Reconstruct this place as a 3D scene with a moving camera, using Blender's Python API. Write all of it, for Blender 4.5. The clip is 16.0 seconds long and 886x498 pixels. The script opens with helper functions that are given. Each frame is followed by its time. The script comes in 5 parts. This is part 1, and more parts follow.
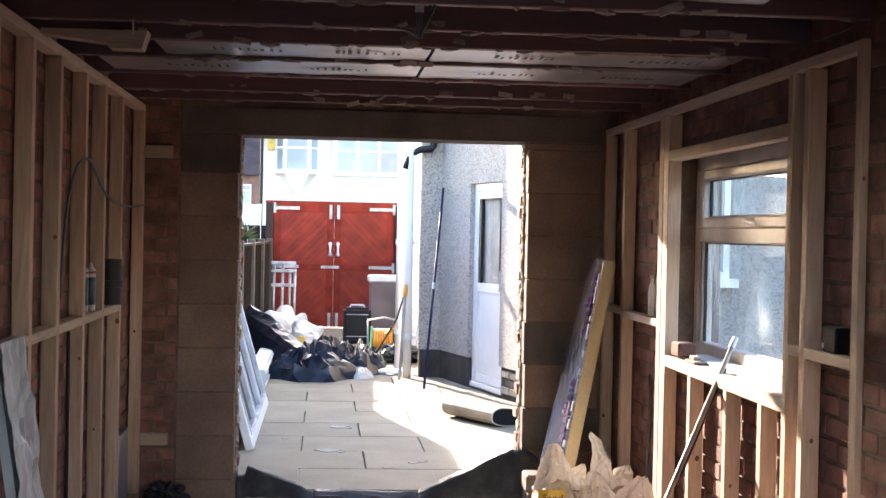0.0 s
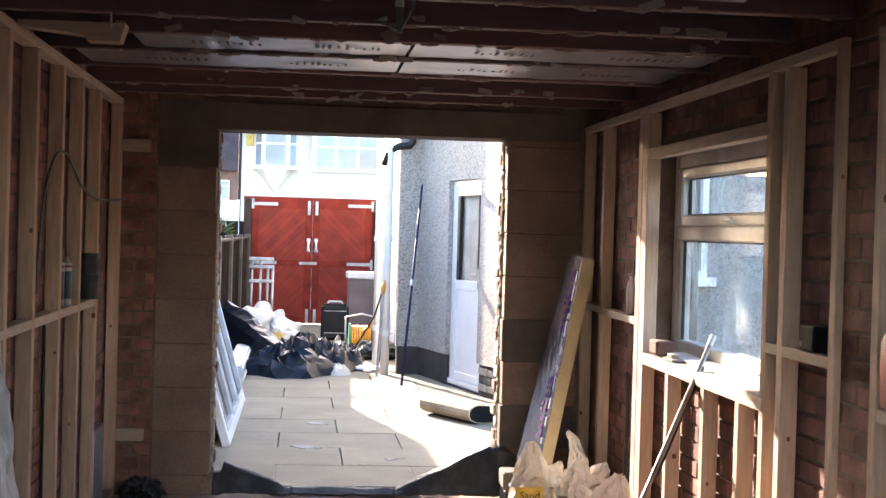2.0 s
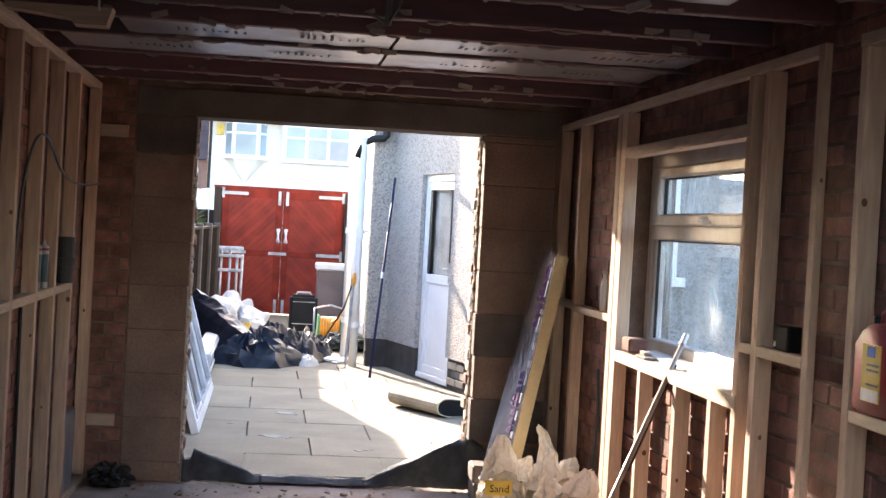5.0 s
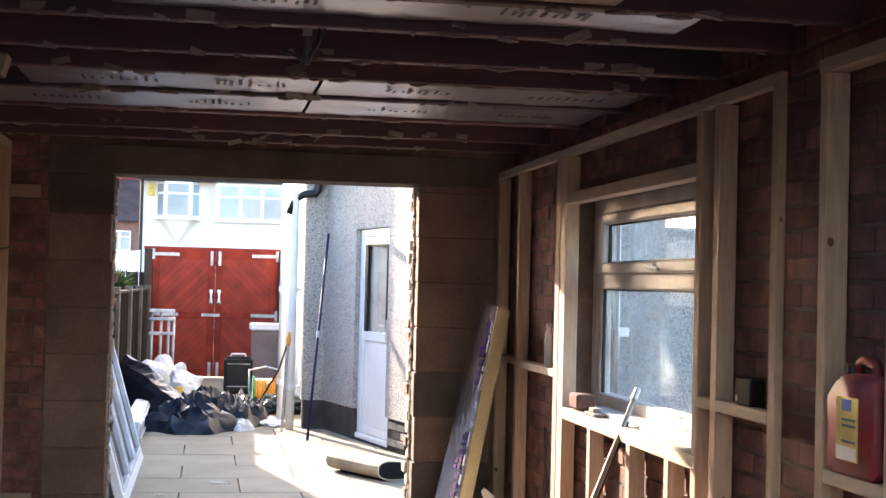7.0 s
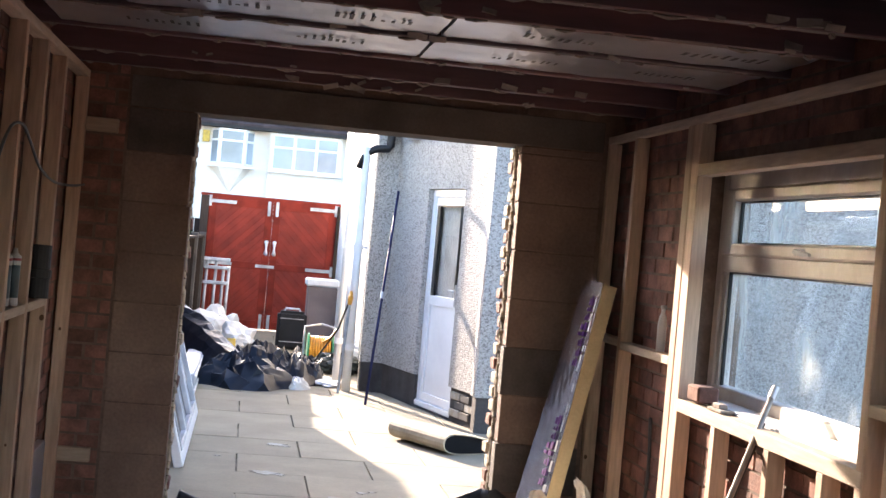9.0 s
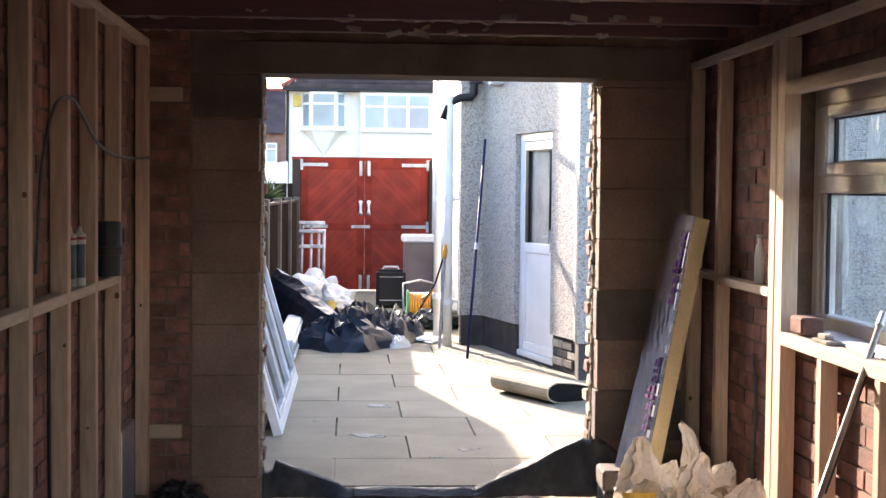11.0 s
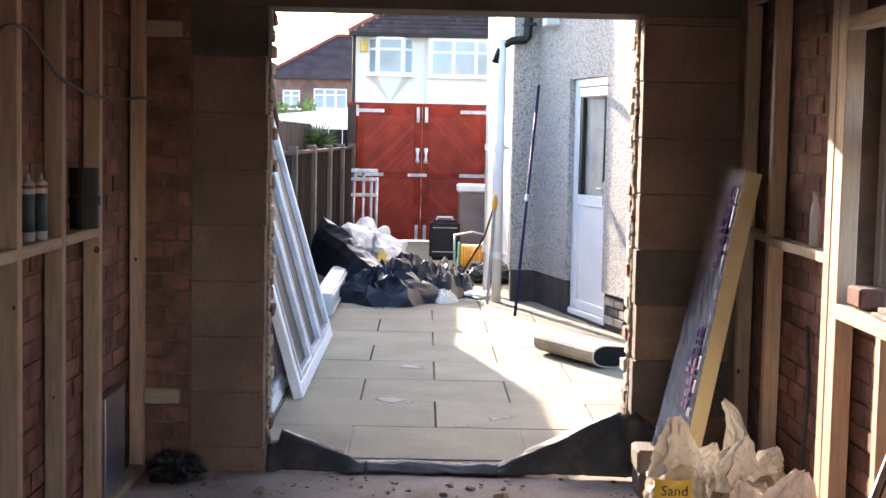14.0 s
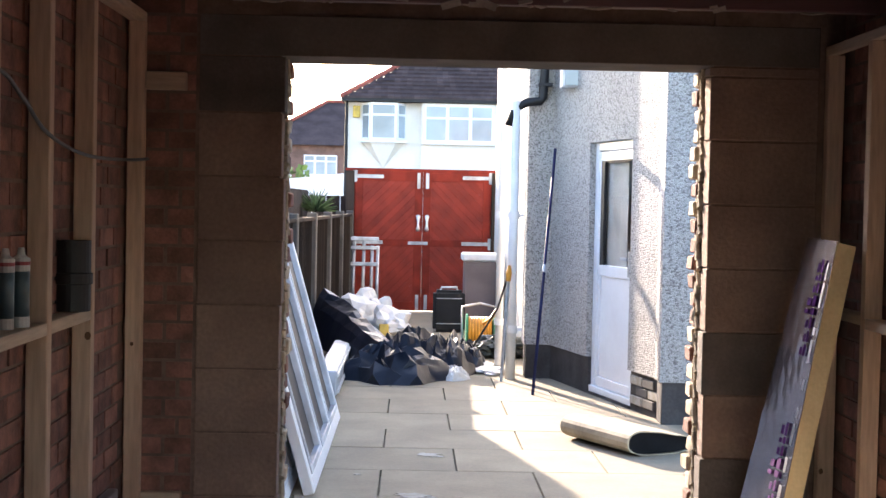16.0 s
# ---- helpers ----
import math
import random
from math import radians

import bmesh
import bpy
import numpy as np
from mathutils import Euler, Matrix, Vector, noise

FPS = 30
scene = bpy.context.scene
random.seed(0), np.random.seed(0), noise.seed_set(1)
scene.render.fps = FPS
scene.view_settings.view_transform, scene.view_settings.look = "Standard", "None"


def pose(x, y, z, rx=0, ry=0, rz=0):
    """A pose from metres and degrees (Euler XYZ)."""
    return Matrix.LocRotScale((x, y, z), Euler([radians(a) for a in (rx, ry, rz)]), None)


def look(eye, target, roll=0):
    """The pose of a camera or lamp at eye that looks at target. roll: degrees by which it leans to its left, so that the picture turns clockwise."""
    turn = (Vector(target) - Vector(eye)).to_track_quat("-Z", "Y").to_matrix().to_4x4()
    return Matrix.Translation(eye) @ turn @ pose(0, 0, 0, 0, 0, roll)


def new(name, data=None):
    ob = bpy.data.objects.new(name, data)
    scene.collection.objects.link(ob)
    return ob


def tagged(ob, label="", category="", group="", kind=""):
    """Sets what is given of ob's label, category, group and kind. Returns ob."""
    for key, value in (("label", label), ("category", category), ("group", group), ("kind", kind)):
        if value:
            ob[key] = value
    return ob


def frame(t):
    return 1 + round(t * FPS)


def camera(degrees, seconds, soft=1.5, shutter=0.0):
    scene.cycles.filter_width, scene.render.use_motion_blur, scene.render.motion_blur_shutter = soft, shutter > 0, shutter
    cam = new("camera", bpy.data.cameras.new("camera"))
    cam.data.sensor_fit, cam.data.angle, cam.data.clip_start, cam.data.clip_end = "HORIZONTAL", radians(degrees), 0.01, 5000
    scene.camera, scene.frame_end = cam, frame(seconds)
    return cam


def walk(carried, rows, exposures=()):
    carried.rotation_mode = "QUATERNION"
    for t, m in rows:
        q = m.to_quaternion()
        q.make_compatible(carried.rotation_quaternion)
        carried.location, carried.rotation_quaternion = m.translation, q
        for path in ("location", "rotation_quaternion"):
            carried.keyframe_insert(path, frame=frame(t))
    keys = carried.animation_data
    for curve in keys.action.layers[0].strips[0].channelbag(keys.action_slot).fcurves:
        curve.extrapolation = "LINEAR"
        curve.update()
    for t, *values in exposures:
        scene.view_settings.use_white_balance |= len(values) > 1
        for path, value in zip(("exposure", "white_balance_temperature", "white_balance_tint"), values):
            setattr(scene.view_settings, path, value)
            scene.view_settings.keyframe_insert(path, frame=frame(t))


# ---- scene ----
cam = camera(35.1, 16.0)
PATH = [
    (0, (-0.341, -8.118, 1.56), (-0.172, -6.126, 1.537), 1.2),
    (0.5, (-0.343, -8.111, 1.557), (-0.175, -6.119, 1.534), 1.2),
    (1, (-0.342, -8.11, 1.553), (-0.164, -6.118, 1.535), 1.1),
    (1.5, (-0.338, -8.109, 1.56), (-0.152, -6.118, 1.539), 0.7),
    (2, (-0.341, -8.103, 1.555), (-0.141, -6.113, 1.529), 1.6),
    (2.5, (-0.348, -8.116, 1.563), (-0.141, -6.126, 1.541), 2.6),
    (3, (-0.362, -8.122, 1.563), (-0.208, -6.128, 1.546), 4.6),
    (5.5, (-0.414, -8.137, 1.543), (-0.137, -6.157, 1.511), 3.3),
    (6, (-0.433, -8.12, 1.542), (-0.099, -6.149, 1.57), 4.1),
    (6.5, (-0.402, -7.997, 1.536), (-0.047, -6.03, 1.585), 2.1),
    (7, (-0.326, -7.764, 1.545), (0.006, -5.793, 1.595), 1.4),
    (7.5, (-0.288, -7.65, 1.55), (0.008, -5.672, 1.583), 1.5),
    (8, (-0.319, -7.511, 1.535), (-0.019, -5.533, 1.546), 1.3),
    (8.5, (-0.462, -7.255, 1.548), (-0.132, -5.282, 1.559), 5.1),
    (9, (-0.527, -7.153, 1.547), (-0.251, -5.172, 1.541), 5.1),
    (9.5, (-0.495, -7.018, 1.54), (-0.323, -5.026, 1.522), 1.2),
    (12, (-0.221, -6.79, 1.538), (-0.126, -4.796, 1.417), -0.2),
    (12.5, (-0.09, -6.577, 1.539), (-0.003, -4.583, 1.411), -3.2),
    (13, (-0.044, -6.519, 1.539), (-0.002, -4.525, 1.393), -4.9),
    (13.5, (-0.052, -6.437, 1.541), (-0.024, -4.442, 1.391), -1.4),
    (14, (-0.122, -6.283, 1.537), (-0.095, -4.289, 1.378), 1.2),
    (14.5, (-0.263, -6.052, 1.543), (-0.145, -4.062, 1.387), 4.5),
    (15, (-0.348, -5.944, 1.542), (-0.194, -3.952, 1.432), 4.2),
    (15.5, (-0.36, -5.767, 1.534), (-0.304, -3.769, 1.448), 1.7),
    (16, (-0.322, -5.507, 1.534), (-0.278, -3.509, 1.47), 1.2),
]
walk(cam, [(t, look(eye, target, roll)) for t, eye, target, roll in PATH],
     exposures=[(0, 3.15, 6300, 18), (7, 3.02, 6300, 18), (16, 2.87, 6300, 18)])

# world, sun, exposure
SUN_DIR = Vector((0.352, -1.0, -0.325)).normalized()
world = bpy.data.worlds.new("sky")
scene.world = world
world.use_nodes = True
wn = world.node_tree.nodes
sky = wn.new("ShaderNodeTexSky")
sky.sky_type = "NISHITA"
sky.sun_disc = False
sky.sun_elevation = math.asin(-SUN_DIR.z)
sky.sun_rotation = math.atan2(-SUN_DIR.x, -SUN_DIR.y)
sky.air_density, sky.dust_density = 1.0, 1.5
wn["Background"].inputs["Strength"].default_value = 0.15
world.node_tree.links.new(sky.outputs["Color"], wn["Background"].inputs["Color"])
sun = new("sun", bpy.data.lights.new("sun", "SUN"))
sun.data.energy, sun.data.angle, sun.data.color = 3.05, radians(0.5), (1.0, 0.83, 0.62)
sun.matrix_world = look((-3, 9, 8), Vector((-3, 9, 8)) + SUN_DIR)


# ---- materials ----
def mat(name, col, rough=0.8, metal=0.0, var=0.25, scale=6.0, bump=0.2, bscale=60.0, stain=None, stain_amt=0.4, stretch=(1, 1, 1), rnd=0.0, island=False, spec=0.5):
    """A surface with coarse stains, fine grain and relief. rnd: change of brightness from piece to piece."""
    m = bpy.data.materials.new(name)
    m.use_nodes = True
    nt = m.node_tree
    b = nt.nodes["Principled BSDF"]
    b.inputs["Roughness"].default_value, b.inputs["Metallic"].default_value = rough, metal
    b.inputs["Specular IOR Level"].default_value = spec
    mp = nt.nodes.new("ShaderNodeMapping")
    mp.inputs["Scale"].default_value = stretch
    geo = nt.nodes.new("ShaderNodeNewGeometry")
    nt.links.new(geo.outputs["Position"], mp.inputs["Vector"])
    n1 = nt.nodes.new("ShaderNodeTexNoise")
    n1.inputs["Scale"].default_value, n1.inputs["Detail"].default_value = scale, 6
    n2 = nt.nodes.new("ShaderNodeTexNoise")
    n2.inputs["Scale"].default_value, n2.inputs["Detail"].default_value = bscale, 4
    for n in (n1, n2):
        nt.links.new(mp.outputs["Vector"], n.inputs["Vector"])
    ramp = nt.nodes.new("ShaderNodeValToRGB")
    c = Vector(col[:3])
    s = Vector(stain[:3]) if stain else c * (1 - stain_amt)
    ramp.color_ramp.elements[0].position, ramp.color_ramp.elements[1].position = 0.35, 0.62
    ramp.color_ramp.elements[0].color = (*s, 1)
    ramp.color_ramp.elements[1].color = (*c, 1)
    nt.links.new(n1.outputs["Fac"], ramp.inputs["Fac"])
    hsv = nt.nodes.new("ShaderNodeHueSaturation")
    mr = nt.nodes.new("ShaderNodeMapRange")
    mr.inputs["To Min"].default_value, mr.inputs["To Max"].default_value = 1 - var, 1 + var
    nt.links.new(n2.outputs["Fac"], mr.inputs["Value"])
    last = mr.outputs["Result"]
    if rnd:
        if island:
            src = geo.outputs["Random Per Island"]
        else:
            src = nt.nodes.new("ShaderNodeObjectInfo").outputs["Random"]
        mr2 = nt.nodes.new("ShaderNodeMapRange")
        mr2.inputs["To Min"].default_value, mr2.inputs["To Max"].default_value = 1 - rnd, 1 + rnd
        nt.links.new(src, mr2.inputs["Value"])
        mul = nt.nodes.new("ShaderNodeMath")
        mul.operation = "MULTIPLY"
        nt.links.new(last, mul.inputs[0])
        nt.links.new(mr2.outputs["Result"], mul.inputs[1])
        last = mul.outputs["Value"]
    nt.links.new(ramp.outputs["Color"], hsv.inputs["Color"])
    nt.links.new(last, hsv.inputs["Value"])
    nt.links.new(hsv.outputs["Color"], b.inputs["Base Color"])
    if bump:
        bp = nt.nodes.new("ShaderNodeBump")
        bp.inputs["Strength"].default_value, bp.inputs["Distance"].default_value = bump, 0.004
        nt.links.new(n2.outputs["Fac"], bp.inputs["Height"])
        nt.links.new(bp.outputs["Normal"], b.inputs["Normal"])
    return m


def pebble_mat(name, base, dark, scale=45.0):
    """Render thrown with small light and dark stones."""
    m = bpy.data.materials.new(name)
    m.use_nodes = True
    nt = m.node_tree
    b = nt.nodes["Principled BSDF"]
    b.inputs["Roughness"].default_value = 0.9
    geo = nt.nodes.new("ShaderNodeNewGeometry")
    v = nt.nodes.new("ShaderNodeTexVoronoi")
    v.inputs["Scale"].default_value = scale
    v2 = nt.nodes.new("ShaderNodeTexNoise")
    v2.inputs["Scale"].default_value, v2.inputs["Detail"].default_value = 1.2, 3
    nt.links.new(geo.outputs["Position"], v.inputs["Vector"])
    nt.links.new(geo.outputs["Position"], v2.inputs["Vector"])
    sep = nt.nodes.new("ShaderNodeSeparateColor")
    nt.links.new(v.outputs["Color"], sep.inputs["Color"])
    r = nt.nodes.new("ShaderNodeValToRGB")
    e = r.color_ramp.elements
    e[0].position, e[0].color = 0.0, (*dark, 1)
    e[1].position, e[1].color = 1.0, (*base, 1)
    a = e.new(0.18)
    a.color = (dark[0] * 1.5, dark[1] * 1.5, dark[2] * 1.5, 1)
    a = e.new(0.3)
    a.color = (base[0] * 0.72, base[1] * 0.72, base[2] * 0.72, 1)
    nt.links.new(sep.outputs["Red"], r.inputs["Fac"])
    h = nt.nodes.new("ShaderNodeHueSaturation")
    mr = nt.nodes.new("ShaderNodeMapRange")
    mr.inputs["To Min"].default_value, mr.inputs["To Max"].default_value = 0.8, 1.15
    nt.links.new(v2.outputs["Fac"], mr.inputs["Value"])
    nt.links.new(mr.outputs["Result"], h.inputs["Value"])
    nt.links.new(r.outputs["Color"], h.inputs["Color"])
    nt.links.new(h.outputs["Color"], b.inputs["Base Color"])
    bp = nt.nodes.new("ShaderNodeBump")
    bp.inputs["Strength"].default_value, bp.inputs["Distance"].default_value, bp.invert = 0.9, 0.012, True
    nt.links.new(v.outputs["Distance"], bp.inputs["Height"])
    nt.links.new(bp.outputs["Normal"], b.inputs["Normal"])
    return m


def glass_mat(name, tint=(0.98, 0.99, 0.99), rough=0.02, dirt=0.0):
    """Clear sheet glass, streaked with dirt where dirt is over nought."""
    m = bpy.data.materials.new(name)
    m.use_nodes = True
    nt = m.node_tree
    nt.nodes.remove(nt.nodes["Principled BSDF"])
    out = nt.nodes["Material Output"]
    tr, gl, mx = nt.nodes.new("ShaderNodeBsdfTransparent"), nt.nodes.new("ShaderNodeBsdfGlossy"), nt.nodes.new("ShaderNodeMixShader")
    tr.inputs["Color"].default_value = (*tint, 1)
    gl.inputs["Roughness"].default_value = rough
    lw = nt.nodes.new("ShaderNodeLayerWeight")
    lw.inputs["Blend"].default_value = 0.5
    pw, sc = nt.nodes.new("ShaderNodeMath"), nt.nodes.new("ShaderNodeMath")
    pw.operation, sc.operation = "POWER", "MULTIPLY_ADD"
    pw.inputs[1].default_value, sc.inputs[1].default_value, sc.inputs[2].default_value = 4.0, 0.5, 0.03
    nt.links.new(lw.outputs["Facing"], pw.inputs[0])
    nt.links.new(pw.outputs["Value"], sc.inputs[0])
    nt.links.new(sc.outputs["Value"], mx.inputs["Fac"])
    nt.links.new(tr.outputs["BSDF"], mx.inputs[1])
    nt.links.new(gl.outputs["BSDF"], mx.inputs[2])
    last = mx.outputs["Shader"]
    if dirt:
        df, mx2 = nt.nodes.new("ShaderNodeBsdfDiffuse"), nt.nodes.new("ShaderNodeMixShader")
        df.inputs["Color"].default_value = (0.8, 0.85, 0.82, 1)
        tl = nt.nodes.new("ShaderNodeBsdfTranslucent")
        tl.inputs["Color"].default_value = (0.8, 0.85, 0.82, 1)
        ad = nt.nodes.new("ShaderNodeMixShader")
        nt.links.new(df.outputs["BSDF"], ad.inputs[1])
        nt.links.new(tl.outputs["BSDF"], ad.inputs[2])
        geo, mp, no = nt.nodes.new("ShaderNodeNewGeometry"), nt.nodes.new("ShaderNodeMapping"), nt.nodes.new("ShaderNodeTexNoise")
        mp.inputs["Scale"].default_value = (1, 3.5, 1.2)
        mp.inputs["Rotation"].default_value = (0.5, 0, 0)
        no.inputs["Scale"].default_value, no.inputs["Detail"].default_value = 1.6, 5
        nt.links.new(geo.outputs["Position"], mp.inputs["Vector"])
        nt.links.new(mp.outputs["Vector"], no.inputs["Vector"])
        rp = nt.nodes.new("ShaderNodeMapRange")
        rp.inputs["From Min"].default_value, rp.inputs["From Max"].default_value = 0.5, 0.74
        rp.inputs["To Min"].default_value, rp.inputs["To Max"].default_value = 0.03, dirt
        nt.links.new(no.outputs["Fac"], rp.inputs["Value"])
        nt.links.new(rp.outputs["Result"], mx2.inputs["Fac"])
        nt.links.new(last, mx2.inputs[1])
        nt.links.new(ad.outputs["Shader"], mx2.inputs[2])
        last = mx2.outputs["Shader"]
    nt.links.new(last, out.inputs["Surface"])
    return m


TIMBER = mat("sawn_softwood", (0.54, 0.385, 0.275), 0.75, var=0.38, scale=6, bscale=70, stain=(0.41, 0.275, 0.19), stretch=(1, 1, 0.1), rnd=0.22)
TIMBER_H = mat("sawn_softwood_lengthwise", (0.49, 0.39, 0.3), 0.75, var=0.35, scale=6, bscale=70, stain=(0.38, 0.285, 0.205), stretch=(1, 0.1, 1), rnd=0.12)
TIMBER_X = mat("sawn_softwood_across", (0.4, 0.3, 0.22), 0.75, var=0.3, scale=5, bscale=90, stain=(0.31, 0.22, 0.15), stretch=(0.12, 1, 1), rnd=0.12)
KNOT = mat("wood_knot", (0.16, 0.08, 0.035), 0.8, bump=0)
JOIST = mat("dark_stained_joist", (0.15, 0.06, 0.06), 0.5, var=0.4, scale=2.5, bscale=40, stain=(0.07, 0.045, 0.055), stretch=(0.12, 1, 1), rnd=0.25)
JOIST_EDGE = mat("dusty_plaster_bits", (0.33, 0.28, 0.25), 0.95, var=0.3, scale=9, bscale=70)
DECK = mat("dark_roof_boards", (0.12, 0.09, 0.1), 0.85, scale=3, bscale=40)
FOIL = mat("insulation_foil", (0.58, 0.58, 0.64), 0.34, metal=1.0, var=0.1, scale=3, bscale=7, bump=0.5, stain_amt=0.18)
FOIL_DULL = mat("printed_foil_face", (0.5, 0.48, 0.55), 0.2, metal=1.0, var=0.15, scale=4, bscale=9, bump=0.6, stain_amt=0.25)
FOAM = mat("yellow_foam_edge", (0.52, 0.43, 0.26), 0.9, var=0.15, scale=5, bscale=70, stain_amt=0.15)
PURPLE = mat("purple_print", (0.1, 0.02, 0.16), 0.8, bump=0, spec=0.1)
GREYPRINT = mat("grey_print", (0.1, 0.09, 0.1), 0.6, bump=0)
BRICK = mat("old_red_brick", (0.24, 0.115, 0.088), 0.95, var=0.35, scale=9, bscale=80, bump=0.6, stain=(0.13, 0.062, 0.047), rnd=0.3)
BRICK_IS = mat("old_red_brick_wall", (0.25, 0.115, 0.086), 0.95, var=0.35, scale=9, bscale=80, bump=0.6, stain=(0.12, 0.06, 0.045), rnd=0.3, island=True)
MORTAR = mat("brown_grey_mortar", (0.17, 0.115, 0.088), 0.97, var=0.3, scale=8, bscale=60, bump=0.5)
PALE_MORTAR = mat("pale_lime_mortar", (0.48, 0.4, 0.3), 0.97, var=0.3, scale=12, bscale=60, bump=0.8)
BLOCK = mat("brown_grey_block", (0.22, 0.15, 0.116), 0.95, var=0.35, scale=3.0, bscale=60, bump=0.6, stain=(0.15, 0.1, 0.08), rnd=0.1)
BLOCK_DARK = mat("dark_damp_block", (0.11, 0.09, 0.08), 0.95, var=0.3, scale=5, bscale=70, bump=0.5)
LINTEL = mat("concrete_lintel", (0.14, 0.118, 0.102), 0.92, var=0.25, scale=3, bscale=60, bump=0.3)
FLOOR = mat("dusty_concrete_floor", (0.36, 0.29, 0.25), 0.95, var=0.3, scale=3, bscale=45, bump=0.5, stain=(0.24, 0.18, 0.15))
SLAB = mat("concrete_paving_slab", (0.3, 0.25, 0.172), 0.9, var=0.18, scale=2.2, bscale=55, bump=0.35, stain=(0.235, 0.197, 0.138), rnd=0.09)
DUST = mat("pale_cement_dust", (0.42, 0.39, 0.34), 0.95, var=0.3, scale=9, bscale=70, bump=0.2, stain=(0.31, 0.27, 0.2))
GROUND = mat("earth_ground", (0.16, 0.14, 0.11), 0.97, scale=2, bscale=30)
JOINT = mat("slab_joint_dirt", (0.2, 0.17, 0.125), 0.97, scale=8, bscale=60)
PEBBLE = pebble_mat("pebbledash_render", (0.5, 0.49, 0.465), (0.17, 0.162, 0.155), 95)
PLINTH = mat("black_bitumen_plinth", (0.062, 0.058, 0.058), 0.85, var=0.3, scale=5, bscale=50, bump=0.5, spec=0.2)
PVC = mat("white_pvc", (0.8, 0.81, 0.82), 0.3, var=0.04, scale=3, bscale=30, bump=0.02, stain_amt=0.08)
# blue-grey copy of the white PVC: shade put into colour on frames and section
PVC_GREY = mat("grey_pvc_painted_shade", (0.55, 0.58, 0.63), 0.4, var=0.08, scale=5, bscale=30, bump=0.05)
PVC_OLD = mat("dirty_pvc_window", (0.62, 0.575, 0.54), 0.45, var=0.1, scale=4, bscale=40, bump=0.1, stain=(0.48, 0.43, 0.39))
PIPE = mat("white_drainpipe", (0.78, 0.78, 0.77), 0.35, var=0.05, scale=3, bscale=30, bump=0.02, stain_amt=0.12)
BLACKPL = mat("black_plastic", (0.012, 0.012, 0.014), 0.45, var=0.2, scale=6, bscale=40, bump=0.1, spec=0.3)
DPC = mat("black_dpc_sheet", (0.035, 0.037, 0.042), 0.55, var=0.4, scale=5, bscale=30, bump=0.3, stain=(0.085, 0.083, 0.085), spec=0.2)
TARP = mat("dark_blue_black_sheet", (0.012, 0.017, 0.03), 0.36, var=0.25, scale=4, bscale=25, bump=0.1, spec=0.2)
GATE = mat("red_stained_boards", (0.27, 0.03, 0.014), 0.6, var=0.2, scale=4, bscale=60, bump=0.2, stain=(0.2, 0.022, 0.011), rnd=0.14, spec=0.3)
GATE_FRAME = mat("red_stained_frame", (0.25, 0.027, 0.013), 0.65, var=0.2, scale=4, bscale=60, bump=0.2, spec=0.2)
GALV = mat("galvanised_steel", (0.55, 0.56, 0.57), 0.45, metal=0.7, var=0.12, scale=8, bscale=50, bump=0.05)
STEEL = mat("scuffed_steel_tube", (0.3, 0.28, 0.26), 0.4, metal=0.6, var=0.25, scale=10, bscale=60, bump=0.05)
FENCE = mat("weathered_dark_fence_board", (0.045, 0.033, 0.027), 0.9, var=0.3, scale=4, bscale=50, bump=0.4, stretch=(1, 1, 0.15), rnd=0.25, spec=0.15)
POST = mat("concrete_post", (0.11, 0.1, 0.09), 0.92, scale=4, bscale=60, bump=0.3)
RENDER = mat("cream_house_render", (0.78, 0.74, 0.66), 0.9, var=0.06, scale=0.8, bscale=20, bump=0.1, stain_amt=0.08)
ROOF = mat("brown_roof_tile", (0.075, 0.052, 0.05), 0.9, var=0.25, scale=1.5, bscale=15, bump=0.2, rnd=0.25, island=True, spec=0.2)
FARBRICK = mat("far_house_brick", (0.22, 0.13, 0.1), 0.95, var=0.2, scale=2, bscale=12)
WINGLASS = mat("pale_window_glass", (0.35, 0.42, 0.46), 0.08, var=0.1, scale=0.6, bscale=3, bump=0)
GLASS = glass_mat("window_glass")
DIRTY = glass_mat("dusty_window_glass", dirt=0.5)
POLY = mat("white_polythene", (0.6, 0.61, 0.62), 0.35, var=0.1, scale=6, bscale=25, bump=0.3, stain_amt=0.12)
SANDBAG = mat("clear_bag_of_sand", (0.5, 0.47, 0.42), 0.22, var=0.25, scale=12, bscale=45, bump=0.35, stain=(0.36, 0.29, 0.2))
BAGFILM = mat("crumpled_clear_film", (0.66, 0.64, 0.61), 0.2, var=0.2, scale=10, bscale=50, bump=0.3, stain=(0.6, 0.54, 0.45))
YELLOW = mat("yellow_label", (0.62, 0.42, 0.06), 0.5, var=0.1, bump=0.05)
BLUE = mat("blue_print", (0.03, 0.08, 0.4), 0.5, bump=0)
RED = mat("red_plastic_can", (0.3, 0.022, 0.03), 0.5, var=0.25, scale=9, bscale=30, bump=0.1, stain=(0.17, 0.05, 0.055))
BLUEPOLE = mat("dark_blue_pole", (0.02, 0.024, 0.08), 0.6, bump=0, spec=0.15)
LINO_TOP = mat("cream_roll_back", (0.42, 0.35, 0.24), 0.75, var=0.1, scale=5, bscale=40, bump=0.15)
LINO_DARK = mat("black_roll_inside", (0.01, 0.01, 0.011), 0.8, bump=0.1, spec=0.1)
CABINET = mat("brown_grey_cabinet", (0.17, 0.13, 0.125), 0.6, var=0.08, scale=2, bscale=40, bump=0.05)
ORANGE = mat("yellow_orange_hose", (0.75, 0.33, 0.03), 0.4, var=0.15, scale=8, bscale=60, bump=0.2)
GREEN = mat("green_plastic", (0.02, 0.25, 0.1), 0.4, bump=0.05)
